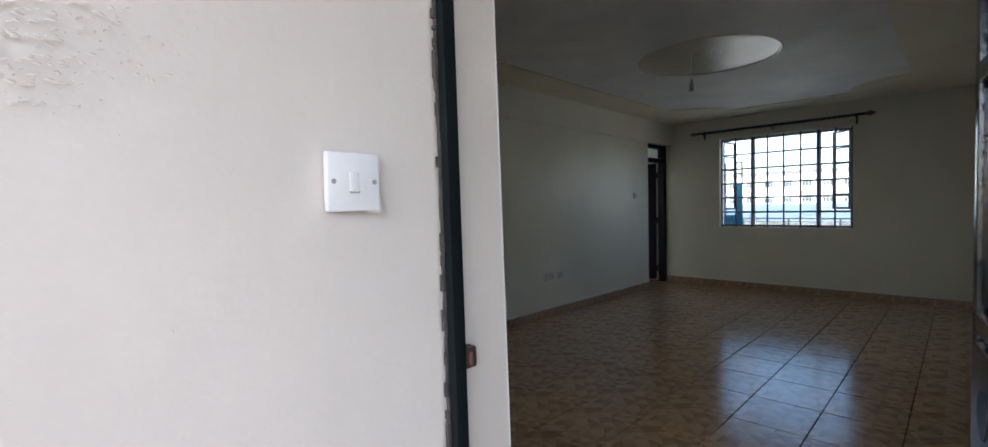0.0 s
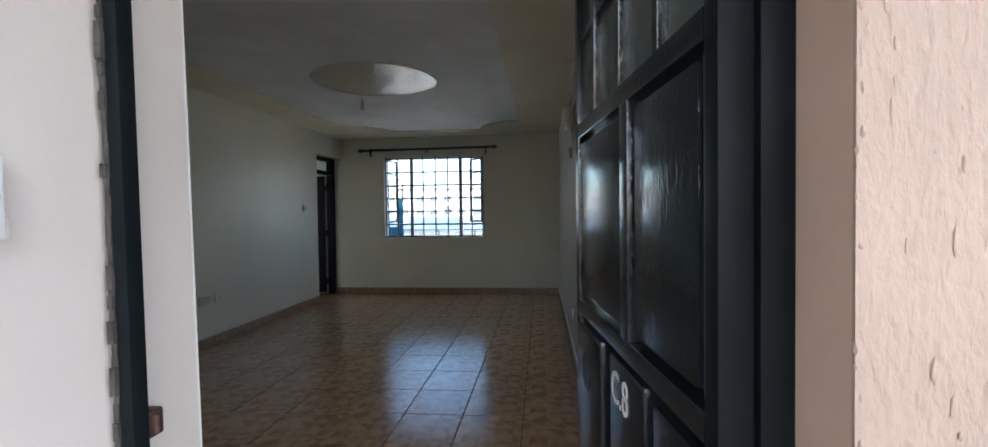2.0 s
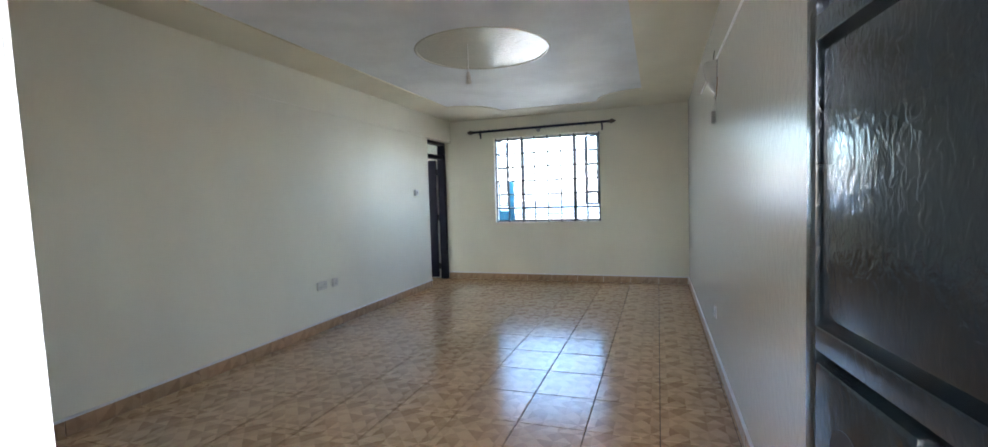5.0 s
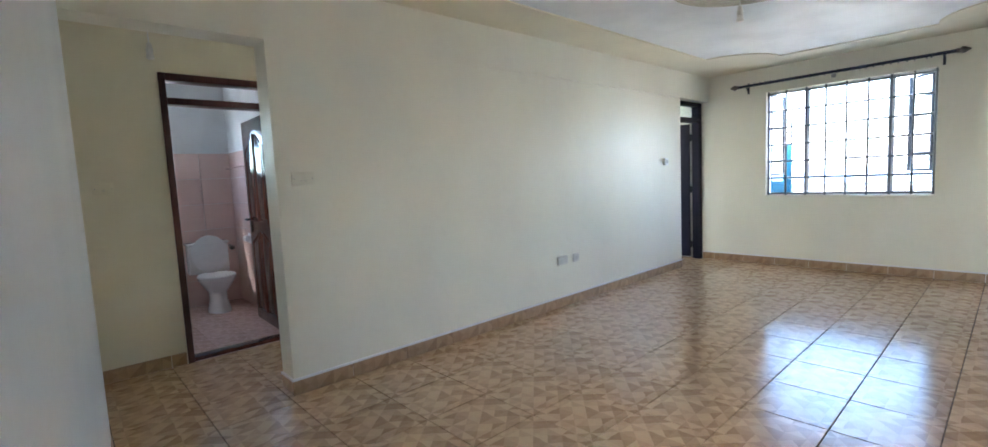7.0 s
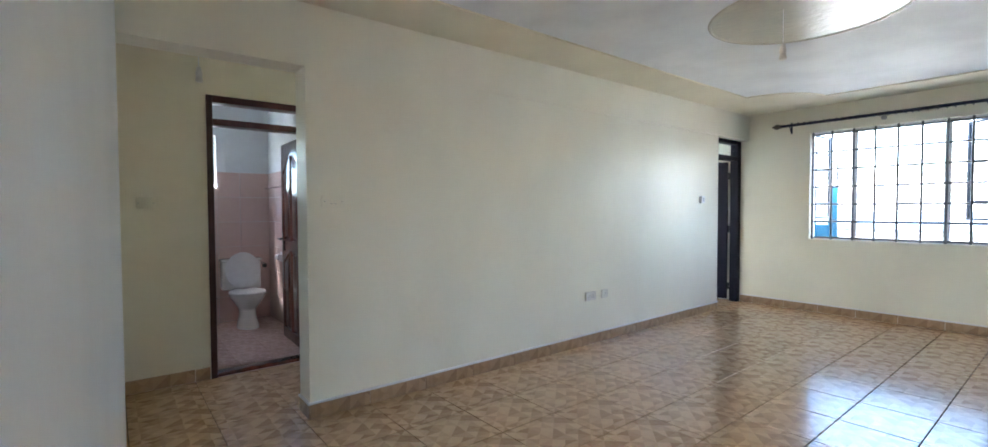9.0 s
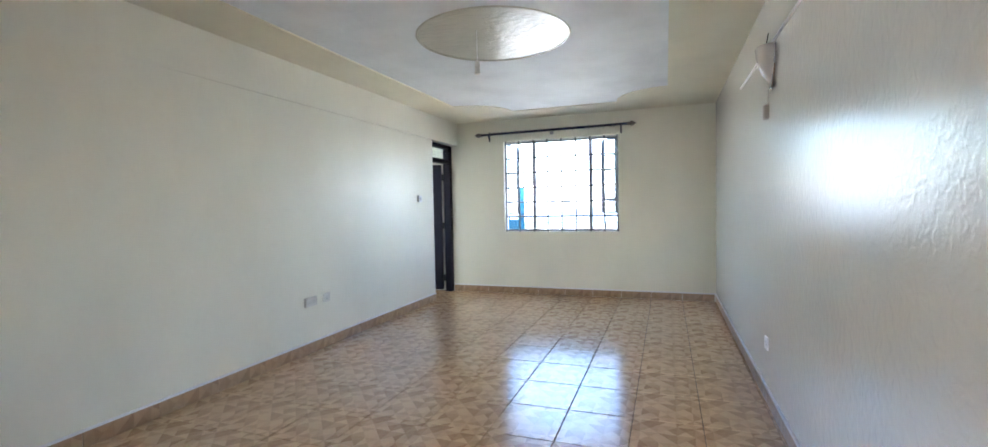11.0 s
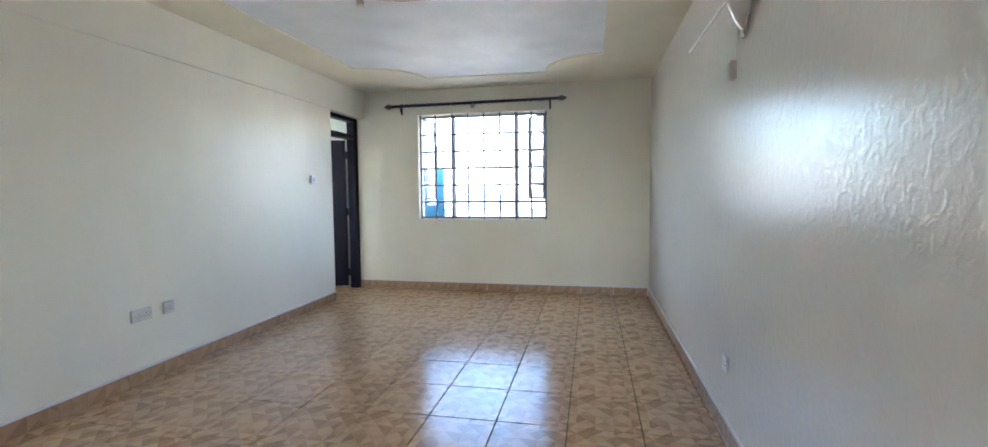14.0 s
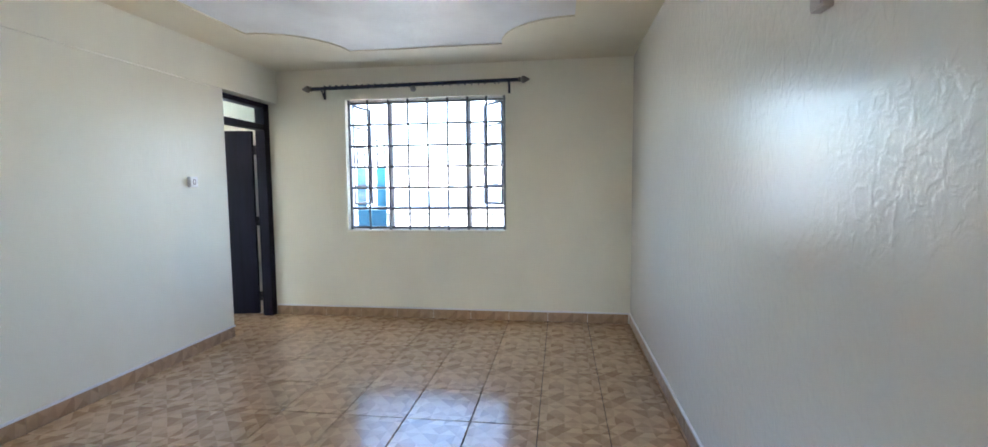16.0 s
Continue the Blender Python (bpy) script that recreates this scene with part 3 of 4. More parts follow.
plate("light_switch", pose(1.60, Y_BATH, 1.41), 0.12, 0.085, "aged cream switch in the corridor", "", 1, mat=CORRIDOR)


# ---- right wall: sconce, cord box, conduit ----
def sconce():
    s = thing("wall_lamp", pose(4.85, Y_R, 2.19), "half-bowl frosted glass wall lamp with chrome tip", "lamp")
    b = bmesh.new()
    prof = [(0.006, -0.15), (0.030, -0.125), (0.058, -0.085), (0.082, -0.03), (0.097, 0.03), (0.104, 0.085), (0.100, 0.09)]
    lathe(b, prof, n=28)
    bmesh.ops.bisect_plane(b, geom=list(b.verts) + list(b.edges) + list(b.faces), plane_co=(0, 0.004, 0), plane_no=(0, -1, 0), clear_outer=True)
    part("shade", b, FROST, s)
    for side in (-1, 1):
        b = bmesh.new()
        for (r0, z0), (r1, z1) in zip(prof[:-1], prof[1:-1]):
            rod(b, (side * (r0 + 0.003), 0.012, z0), (side * (r1 + 0.003), 0.012, z1), 0.009, n=8)
        part("rim", b, CHROME, s, "curved chrome edge strip")
    b = bmesh.new()
    lathe(b, [(0.004, -0.175), (0.012, -0.168), (0.014, -0.158), (0.010, -0.148)], Matrix.Translation((0, 0.015, 0)), n=18)
    part("tip", b, CHROME, s, "chrome finial")
    boxes("back_plate", CHROME, s, (-0.045, 0.0005, -0.08, 0.045, 0.008, 0.075), bevel=0.003)


sconce()


def cord_box():
    s = thing("pull_switch", pose(5.03, Y_R, 1.915), "small cream surface box hanging under a thin cord", "switch")
    boxes("case", CASE, s, (-0.032, 0.0005, -0.045, 0.032, 0.03, 0.045), bevel=0.005)
    boxes("cover", CASE, s, (-0.026, 0.03, -0.038, 0.026, 0.034, 0.038), bevel=0.002)
    b = bmesh.new()
    rod(b, (0, 0.004, 0.045), (-0.02, 0.004, 0.20), 0.0025, n=6)
    part("cord", b, AGED, s)


cord_box()
b = bmesh.new()
rod(b, (3.2, 0.506, 2.305), (6.2, 0.506, 2.325), 0.008, n=8)
tagged(part("conduit", b, WHITE), "thin white cable conduit running level along the glossy wall", "conduit")
b = bmesh.new()
loop = [(5.00 + 0.03 * math.sin(k * 0.5), 0.506 + 0.012 * math.sin(k * 0.25), 2.26 + 0.012 * k) for k in range(13)]
for p, q in zip(loop, loop[1:]):
    rod(b, p, q, 0.0035, n=6)
tagged(part("lamp_wire", b, FITTING), "short loose dark wire curling above the wall lamp", "wire")


# ---- pendant bulb ----
def pendant(name, m, drop, label):
    p = thing(name, m, label, "lamp")
    b = bmesh.new()
    rod(b, (0, 0, 0), (0, 0, -drop), 0.003, n=8)
    part("cord", b, WHITE, p)
    b = bmesh.new()
    lathe(b, [(0.004, -drop + 0.01), (0.014, -drop), (0.017, -drop - 0.025), (0.020, -drop - 0.03), (0.020, -drop - 0.055), (0.018, -drop - 0.058)], n=18)
    part("holder", b, AGED, p, "white lamp holder")
    b = bmesh.new()
    lathe(b, [(0.016, -drop - 0.056), (0.021, -drop - 0.075), (0.023, -drop - 0.092), (0.017, -drop - 0.098)], n=18)
    part("skirt", b, AGED, p)
    b = bmesh.new()
    lathe(b, [(0.04, 0.0), (0.038, -0.012), (0.015, -0.022), (0.006, -0.026)], n=20)
    part("ceiling_rose", b, WHITE, p)


pendant("pendant_lamp", pose(4.90, 2.46, H + 0.138), 0.36, "bare white lamp holder on a cord below the ceiling dome")
pendant("pendant_lamp", pose(1.88, 4.95, H), 0.34, "bare white lamp holder hanging in the corridor")
b = bmesh.new()
lathe(b, [(0.014, 0), (0.014, -0.006), (0.004, -0.009)], Matrix.Translation((5.10, 2.26, H + 0.135)), n=12)
tagged(part("ceiling_hook", b, FITTING), "small dark hook in the ceiling dome", "hook")


# ---- window ----
def window():
    w = tagged(thing("window_1", pose(0, 0, 0), "steel window with white grille and open outer casements", "window"), kind="structure")
    xg = X_WIN + 0.05
    boxes("window_frame", WHITE, w, (X_WIN + 0.09, WY0, WZ0, X_WIN + 0.125, WY0 + 0.025, WZ1), (X_WIN + 0.09, WY1 - 0.025, WZ0, X_WIN + 0.125, WY1, WZ1),
          (X_WIN + 0.09, WY0, WZ0, X_WIN + 0.125, WY1, WZ0 + 0.025), (X_WIN + 0.09, WY0, WZ1 - 0.025, X_WIN + 0.125, WY1, WZ1), bevel=0.002)
    boxes("window_sill", WALL, w, (X_WIN - 0.012, WY0 - 0.02, WZ0 - 0.02, X_WIN + 0.09, WY1 + 0.02, WZ0 + 0.004), bevel=0.004)
    for y in (2.165, 3.02):
        boxes("mullion", WHITE, w, (X_WIN + 0.09, y - 0.03, WZ0 + 0.025, X_WIN + 0.125, y + 0.03, WZ1 - 0.025), bevel=0.002)
    boxes("transom", WHITE, w, (X_WIN + 0.088, WY0 + 0.02, 1.165, X_WIN + 0.127, WY1 - 0.02, 1.195), bevel=0.002)
    ys = [1.76 + 0.02, 1.965, 2.165, 2.378, 2.592, 2.806, 3.02, 3.25, 3.46]
    for y in ys:
        b = bmesh.new()
        rod(b, (xg, y, WZ0 + 0.004), (xg, y, WZ1), 0.0125, n=8)
        part("grille_bar", b, BAR, w)
    for z in (0.975, 1.18, 1.40, 1.625, 1.85, 2.075, 2.30):
        b = bmesh.new()
        rod(b, (xg + 0.022, WY0, z), (xg + 0.022, WY1, z), 0.0125, n=8)
        part("grille_bar", b, BAR, w)
    # fixed panes: middle light and the low lights
    for y0, y1, z0, z1 in ((2.185, 3.0, 1.195, WZ1 - 0.025), (1.785, 2.145, WZ0 + 0.025, 1.165), (2.185, 3.0, WZ0 + 0.025, 1.165), (3.04, 3.455, WZ0 + 0.025, 1.165)):
        p = boxes("pane", GLASS, w, (X_WIN + 0.105, y0, z0, X_WIN + 0.109, y1, z1))
        p.visible_shadow = False

    # casements swung outward
    def casement(y, turn, width):
        c = boxes("casement", SASH, w, (0, 0, 0, 0.036, 0.022, 1.10), (width - 0.036, 0, 0, width, 0.022, 1.10), (0, 0, 0, width, 0.022, 0.028), (0, 0, 1.072, width, 0.022, 1.10), bevel=0.002)
        levels = [0.028, 0.21, 0.425, 0.64, 0.855, 1.072]
        for z in levels[1:-1]:
            boxes("glazing_bar", SASH, c, (0.028, 0.002, z - 0.01, width - 0.028, 0.02, z + 0.01))
        for z0, z1 in zip(levels, levels[1:]):
            p = boxes("pane", GLASS, c, (0.028, 0.009, z0, width - 0.028, 0.013, z1))
            p.visible_shadow = False
        c.matrix_basis = pose(X_WIN + 0.128, y, 1.21, 0, 0, turn)

    casement(3.455, -8, 0.40)
    casement(1.79, 42, 0.37)


window()


def curtain_rod():
    r = thing("curtain_rod", pose(X_WIN, 0, 2.455), "blue-black curtain rod with finials on brackets above the window", "curtain rod")
    b = bmesh.new()
    rod(b, (-0.085, 1.62, 0.005), (-0.085, 3.80, -0.012), 0.018, n=14)
    part("pole", b, RODM, r)
    for y, s, z in ((1.62, -1, 0.005), (3.80, 1, -0.012)):
        b = bmesh.new()
        lathe(b, [(0.019, 0), (0.028, 0.008), (0.018, 0.018), (0.036, 0.042), (0.033, 0.06), (0.011, 0.10), (0.004, 0.112)], pose(-0.085, y, z, -90 * s, 0, 0), n=16)
        part("finial", b, FINIAL, r, "brown carved finial")
    for y in (1.72, 3.70):
        b = bmesh.new()
        box(b, -0.005, y - 0.012, -0.11, -0.0005, y + 0.012, 0.035)
        box(b, -0.085, y - 0.008, -0.022, -0.0045, y + 0.008, -0.010)
        rod(b, (-0.080, y, -0.016), (-0.004, y, -0.105), 0.007, n=8)
        part("bracket", b, RODM, r)
    b = bmesh.new()
    rod(b, (-0.085, 2.70, -0.03), (-0.0005, 2.70, -0.03), 0.008, n=10)
    lathe(b, [(0.012, -0.075), (0.026, -0.066), (0.030, -0.045), (0.022, -0.026), (0.010, -0.016)], Matrix.Translation((-0.085, 2.70, 0)), n=16)
    part("bracket", b, SCREW, r, "pale metal middle bracket knob")
    # curtain rings along the pole
    rng = random.Random(2)
    for i in range(26):
        y = 1.8 + i * 0.072 + rng.uniform(-0.015, 0.015)
        b = bmesh.new()
        lathe(b, [(0.021, -0.004), (0.025, -0.004), (0.025, 0.004), (0.021, 0.004)], pose(-0.085, y, -0.001 - 0.004, 90 + rng.uniform(-14, 14), 0, 0), n=12)
        part("ring", b, RODM, r)


curtain_rod()


# ---- dark bedroom door ----
def bedroom_door():
    f = thing("bedroom_door_frame", pose(0, 0, 0), "near-black wooden door frame with a clear fanlight", "door frame")
    y0, y1 = Y_L + 0.075, Y_L + 0.185
    boxes("jamb", DOORDARK, f, (8.445, y0, 0, 8.537, y1, 2.312), bevel=0.004)
    boxes("jamb", DOORDARK, f, (7.718, y0, 0, 7.775, y1, 2.312), bevel=0.004)
    boxes("head", DOORDARK, f, (7.775, y0, 2.262, 8.445, y1, 2.312), bevel=0.004)
    boxes("transom", DOORDARK, f, (7.775, y0, 2.03, 8.445, y1, 2.09), bevel=0.004)
    p = boxes("fanlight", GLASS, f, (7.775, y0 + 0.05, 2.09, 8.445, y0 + 0.054, 2.262))
    p.visible_shadow = False
    d = thing("bedroom_door", pose(8.445, y1, 0, 0, 0, 100), "near-black flush wooden door standing open into the bedroom", "door")
    boxes("leaf", DOORDARK, d, (0.025, 0.0, 0.035, 0.66, 0.04, 2.02), bevel=0.003)
    for z in (0.22, 1.05, 1.82):
        b = bmesh.new()
        box(b, 0.0, -0.002, z - 0.05, 0.03, 0.003, z + 0.05)
        rod(b, (0.008, 0.0, z - 0.05), (0.008, 0.0, z + 0.05), 0.007, n=10)
        part("hinge", b, FITTING, d)


bedroom_door()


# ---- bathroom ----
def bathroom_door():
    f = thing("bathroom_door_frame", pose(0, 0, 0), "dark brown wooden bathroom door frame with open fanlight", "door frame")
    y0, y1 = Y_BATH - 0.012, Y_BATH + 0.12
    boxes("jamb", DOORWOOD, f, (2.0, y0, 0, 2.045, y1, 2.27), bevel=0.004)
    boxes("jamb", DOORWOOD, f, (2.805, y0, 0, 2.85, y1, 2.27), bevel=0.004)
    boxes("head", DOORWOOD, f, (2.045, y0, 2.215, 2.805, y1, 2.27), bevel=0.004)
    boxes("transom", DOORWOOD, f, (2.045, y0, 2.035, 2.805, y1, 2.085), bevel=0.004)
    boxes("threshold", BATHWOOD, f, (2.045, y0 + 0.02, 0.0, 2.805, y1, 0.03), bevel=0.004)
    d = thing("bathroom_door", pose(2.805, y1, 0, 0, 0, 88.5), "glossy red-brown panelled bathroom door with arched mouldings standing open", "door")
    boxes("leaf", BATHWOOD, d, (0.01, -0.005, 0.04, 0.76, 0.035, 2.02), bevel=0.003)
    for u0, u1, rise in ((0.09, 0.36, 1), (0.40, 0.67, -1)):
        for z0, z1, arch in ((0.14, 0.86, 0.09), (1.04, 1.76, 0.13)):
            # S-curved head, rising towards the middle of the leaf
            b = bmesh.new()
            top = []
            for i in range(13):
                f = i / 12
                g = f if rise > 0 else 1 - f
                top.append((u0 + (u1 - u0) * f, z1 + arch * (0.5 - 0.5 * math.cos(math.pi * g))))
            outline = [(u0, z0), (u1, z0)] + top[::-1]
            cu, cz = (u0 + u1) / 2, (z0 + z1) / 2
            rings = []
            for shrink, depth in ((1.0, 0.0345), (0.97, 0.044), (0.90, 0.046), (0.86, 0.037), (0.80, 0.037), (0.70, 0.045)):
                rings.append([(cu + (u - cu) * shrink, depth, cz + (z - cz) * (1 - (1 - shrink) * 0.4)) for u, z in outline])
            loft(b, rings)
            part("panel", b, BATHWOOD, d)
    b = bmesh.new()
    box(b, 0.69, 0.035, 0.93, 0.73, 0.041, 1.13, bevel=0.002)
    rod(b, (0.71, 0.035, 1.06), (0.71, 0.085, 1.06), 0.008, n=10)
    rod(b, (0.71, 0.085, 1.06), (0.60, 0.085, 1.055), 0.008, n=10)
    part("handle", b, FITTING, d)


bathroom_door()


def toilet():
    t = thing("toilet", pose(2.62, BY1 - 0.03, 0.0, 0, 0, 0), "white porcelain toilet with the seat lid raised", "toilet")
    ring = lambda cx, cy, rx, ry, z, n=28: [(cx + rx * math.cos(2 * math.pi * i / n), cy + ry * math.sin(2 * math.pi * i / n), z) for i in range(n)]
    b = bmesh.new()
    loft(b, [ring(0, -0.42, 0.115, 0.20, 0.0), ring(0, -0.42, 0.11, 0.19, 0.04), ring(0, -0.41, 0.085, 0.15, 0.14), ring(0, -0.40, 0.09, 0.16, 0.22), ring(0, -0.42, 0.15, 0.22, 0.31), ring(0, -0.43, 0.185, 0.245, 0.37), ring(0, -0.43, 0.188, 0.25, 0.395), ring(0, -0.43, 0.15, 0.21, 0.398), ring(0, -0.43, 0.11, 0.16, 0.30)])
    part("bowl", b, PORCELAIN, t)
    b = bmesh.new()
    loft(b, [ring(0, -0.43, 0.190, 0.252, 0.398), ring(0, -0.43, 0.192, 0.255, 0.412), ring(0, -0.43, 0.185, 0.248, 0.42), ring(0, -0.43, 0.14, 0.195, 0.42)])
    part("seat", b, WHITE, t)
    b = bmesh.new()
    m = pose(0, -0.235, 0.425, 82, 0, 0)
    loft(b, [[tuple(m @ Vector(p)) for p in ring(0, 0.21, 0.19, 0.218, z)] for z in (0.0, 0.010, 0.018)] + [[tuple(m @ Vector(p)) for p in ring(0, 0.21, 0.175, 0.203, 0.022)]])
    part("lid", b, WHITE, t)
    boxes("cistern", PORCELAIN, t, (-0.21, -0.17, 0.40, 0.21, 0.0, 0.74), bevel=0.025)
    boxes("cistern_lid", PORCELAIN, t, (-0.22, -0.18, 0.74, 0.22, 0.0, 0.77), bevel=0.012)
    b = bmesh.new()
    rod(b, (0.225, -0.12, 0.70), (0.245, -0.12, 0.70), 0.018, n=14)
    box(b, 0.24, -0.18, 0.692, 0.25, -0.11, 0.708, bevel=0.003)
    part("flush_handle", b, CHROME, t)


toilet()
r = thing("towel_rail", pose(BX1, 7.35, 1.62), "chrome towel rail on the bathroom wall", "towel rail")
b = bmesh.new()
rod(b, (-0.06, -0.36, 0), (-0.06, 0.30, 0), 0.010, n=12)
part("rail", b, CHROME, r)
for y in (-0.33, 0.27):
    b = bmesh.new()
    rod(b, (-0.06, y, 0), (-0.006, y, 0), 0.012, n=12)
    part("post", b, CHROME, r)
h = thing("toilet_roll_holder", pose(BX1, 7.1, 0.80), "white toilet roll holder on the pink tiles", "roll holder")
boxes("back", WHITE, h, (-0.02, -0.07, -0.06, -0.006, 0.07, 0.06), bevel=0.005)
b = bmesh.new()
rod(b, (-0.05, -0.05, 0), (-0.05, 0.05, 0), 0.035, n=16)
part("roll", b, WHITE, h)
v = thing("stop_valve", pose(2.93, BY1 - 0.008, 0.66), "small dark stop valve on the pink tiles beside the cistern", "valve")
b = bmesh.new()
rod(b, (-0.03, -0.0005, 0), (-0.03, -0.05, 0), 0.012, n=10)
part("body", b, FITTING, v)
b = bmesh.new()
rod(b, (-0.03, -0.05, 0), (-0.03, -0.07, 0), 0.028, n=12)
part("knob", b, FITTING, v)
boxes("boxing", PINK, None, (BX0 + 0.006, BY1 - 0.10, 0.0, 2.38, BY1 - 0.006, 0.30), bevel=0.004)
tagged(bpy.data.objects["boxing"], "low pink tiled pipe boxing behind the toilet", "boxing")


def bathroom_window(name, m, width):
    """Small steel light; local x runs along the wall."""
    w = tagged(thing(name, m, "white steel bathroom window with a middle bar", "window"), kind="structure")
    h = BWZ1 - BWZ0
    boxes("window_frame", WHITE, w, (0, -0.015, 0, 0.025, 0.015, h), (width - 0.025, -0.015, 0, width, 0.015, h), (0.025, -0.015, 0, width - 0.025, 0.015, 0.025), (0.025, -0.015, h - 0.025, width - 0.025, 0.015, h))
    boxes("glazing_bar", WHITE, w, (0.025, -0.012, h / 2 - 0.01, width - 0.025, 0.012, h / 2 + 0.01))
    p = boxes("pane", GLASS, w, (0.02, -0.002, 0.02, width - 0.02, 0.002, h - 0.02))
    p.visible_shadow = False


bathroom_window("window_2", pose(BBX0, BY1 + 0.08, BWZ0), BBX1 - BBX0)


# ---- outside ----
def balcony():
    """Cement slab outside the window with a railing of two level bars."""
    g = thing("balcony", pose(8.74, 0, 0), "narrow cement balcony outside the window with a steel railing", "balcony")
    boxes("slab", CONCRETE, g, (0.0, 0.6, -0.2, 1.45, 4.4, -0.02))
    for z in (0.55, 0.80, 1.03):
        b = bmesh.new()
        rod(b, (1.38, 0.65, z), (1.38, 4.35, z), 0.016, n=8)
        part("rail", b, BAR, g)
    for i in range(6):
        b = bmesh.new()
        rod(b, (1.38, 0.65 + i * 0.74, -0.02), (1.38, 0.65 + i * 0.74, 1.03), 0.016, n=8)
        part("post", b, BAR, g)


balcony()


def blue_leaf():
    """Narrow steel leaf: blue sheet stiles beside a glazed slit, solid blue foot."""
    d = thing("balcony_door", pose(9.82, 3.53, -0.02), "narrow blue steel door leaf with a glazed slit on the balcony", "door")
    boxes("foot_panel", BLUE, d, (0, 0, 0.0, 0.035, 0.40, 1.12), bevel=0.004)
    for y in (0.0, 0.28):
        boxes("stile", BLUE, d, (0, y, 1.12, 0.035, y + 0.12, 1.69), bevel=0.003)
        boxes("upper_frame", SASH, d, (0.005, y, 1.69, 0.03, y + 0.02, 2.07), (0.005, y + 0.10, 1.69, 0.03, y + 0.12, 2.07), (0.005, y, 2.05, 0.03, y + 0.12, 2.07), (0.005, y, 1.86, 0.03, y + 0.12, 1.88))
    p = boxes("pane", GLASS, d, (0.015, 0.12, 1.12, 0.019, 0.28, 1.69))
    p.visible_shadow = False


blue_leaf()
bm = bmesh.new()
box(bm, -900, -900, -9.3, 900, 900, -9.0)
structure("ground", bm, GROUND, "dusty ground far below reaching the horizon")


def apartment_block(x, y0, y1, top, storey=3.0, bay=3.2):
    h = thing("apartment_building", pose(x, 0, -9), "pale rendered apartment block with rows of windows and balconies", "building")
    b = bmesh.new()
    box(b, 0, y0, 0, 10, y1, top + 9)
    part("wall", b, FACADE, h)
    boxes("roof", ROOFM, h, (-0.4, y0 - 0.4, top + 9, 10.4, y1 + 0.4, top + 9.3))
    me_w = me_s = me_b = None
    z = 0.9
    while z + 1.6 < top + 9:
        y = y0 + 0.9
        while y + 1.6 < y1:
            if me_w is None:
                b1 = bmesh.new()
                box(b1, -0.03, 0, 0, 0.02, 1.5, 1.25)
                me_w = mesh_of("window", b1, FACADE_GLASS, False)
                b2 = bmesh.new()
                for k in (0, 0.5, 1.0, 1.5):
                    box(b2, -0.07, k - 0.03, 0, -0.02, k + 0.03, 1.25)
                box(b2, -0.12, -0.1, -0.08, 0.0, 1.6, 0.0)
                box(b2, -0.07, 0, 0.8, -0.02, 1.5, 0.86)
                me_s = mesh_of("window_frame", b2, WHITE, False)
                b3 = bmesh.new()
                box(b3, -1.0, -0.3, -0.95, 0.0, 1.8, -0.8)
                for k in range(9):
                    box(b3, -1.0, -0.3 + k * 0.255, -0.8, -0.96, -0.26 + k * 0.255, 0.0)
                box(b3, -1.02, -0.3, 0.0, -0.94, 1.8, 0.06)
                me_b = mesh_of("balcony", b3, FACADE_TRIM, False)
            o = new("window", me_w)
            o.parent, o.location = h, (0, y, z)
            s = new("window_frame", me_s)
            s.parent = o
            if int((y - y0) / bay) % 3 == 1:
                q = new("balcony", me_b)
                q.parent, q.location = h, (0, y, z)
            y += bay
        boxes("string_course", FACADE_TRIM, h, (-0.08, y0, z - 0.45, 0.0, y1, z - 0.3))
        z += storey
    return h


apartment_block(105, -70, 110, 6.6)


def low_block():
    """Lower block in front: pale wall, blue sheet roof, parapet rail."""
    h = thing("low_building", pose(30, 0, -9), "low pale building with a blue sheet roof", "building")
    boxes("wall", FACADE, h, (0, -14, 0, 8, 24, 9.2))
    b = bmesh.new()
    for i in range(76):
        y = -14.5 + i * 0.52
        prism_pts = [(-0.5, 9.2), (8.5, 10.0), (8.5, 10.06), (-0.5, 9.26)]
        lo = [b.verts.new((x, y, z)) for x, z in prism_pts]
        hi = [b.verts.new((x, y + 0.49, z)) for x, z in prism_pts]
        b.faces.new(lo), b.faces.new(hi[::-1])
        for k in range(4):
            b.faces.new((lo[k], lo[(k + 1) % 4], hi[(k + 1) % 4], hi[k]))
    part("roof", b, ROOFBLUE, h, "blue ribbed roof sheets", smooth=False)
    for i in range(9):
        boxes("window", FACADE_GLASS, h, (-0.04, -12.5 + i * 4, 7.0, 0.02, -11 + i * 4, 8.2))


low_block()


# ---- tiles, last: floor, skirting, bathroom ----
SHARED = {}


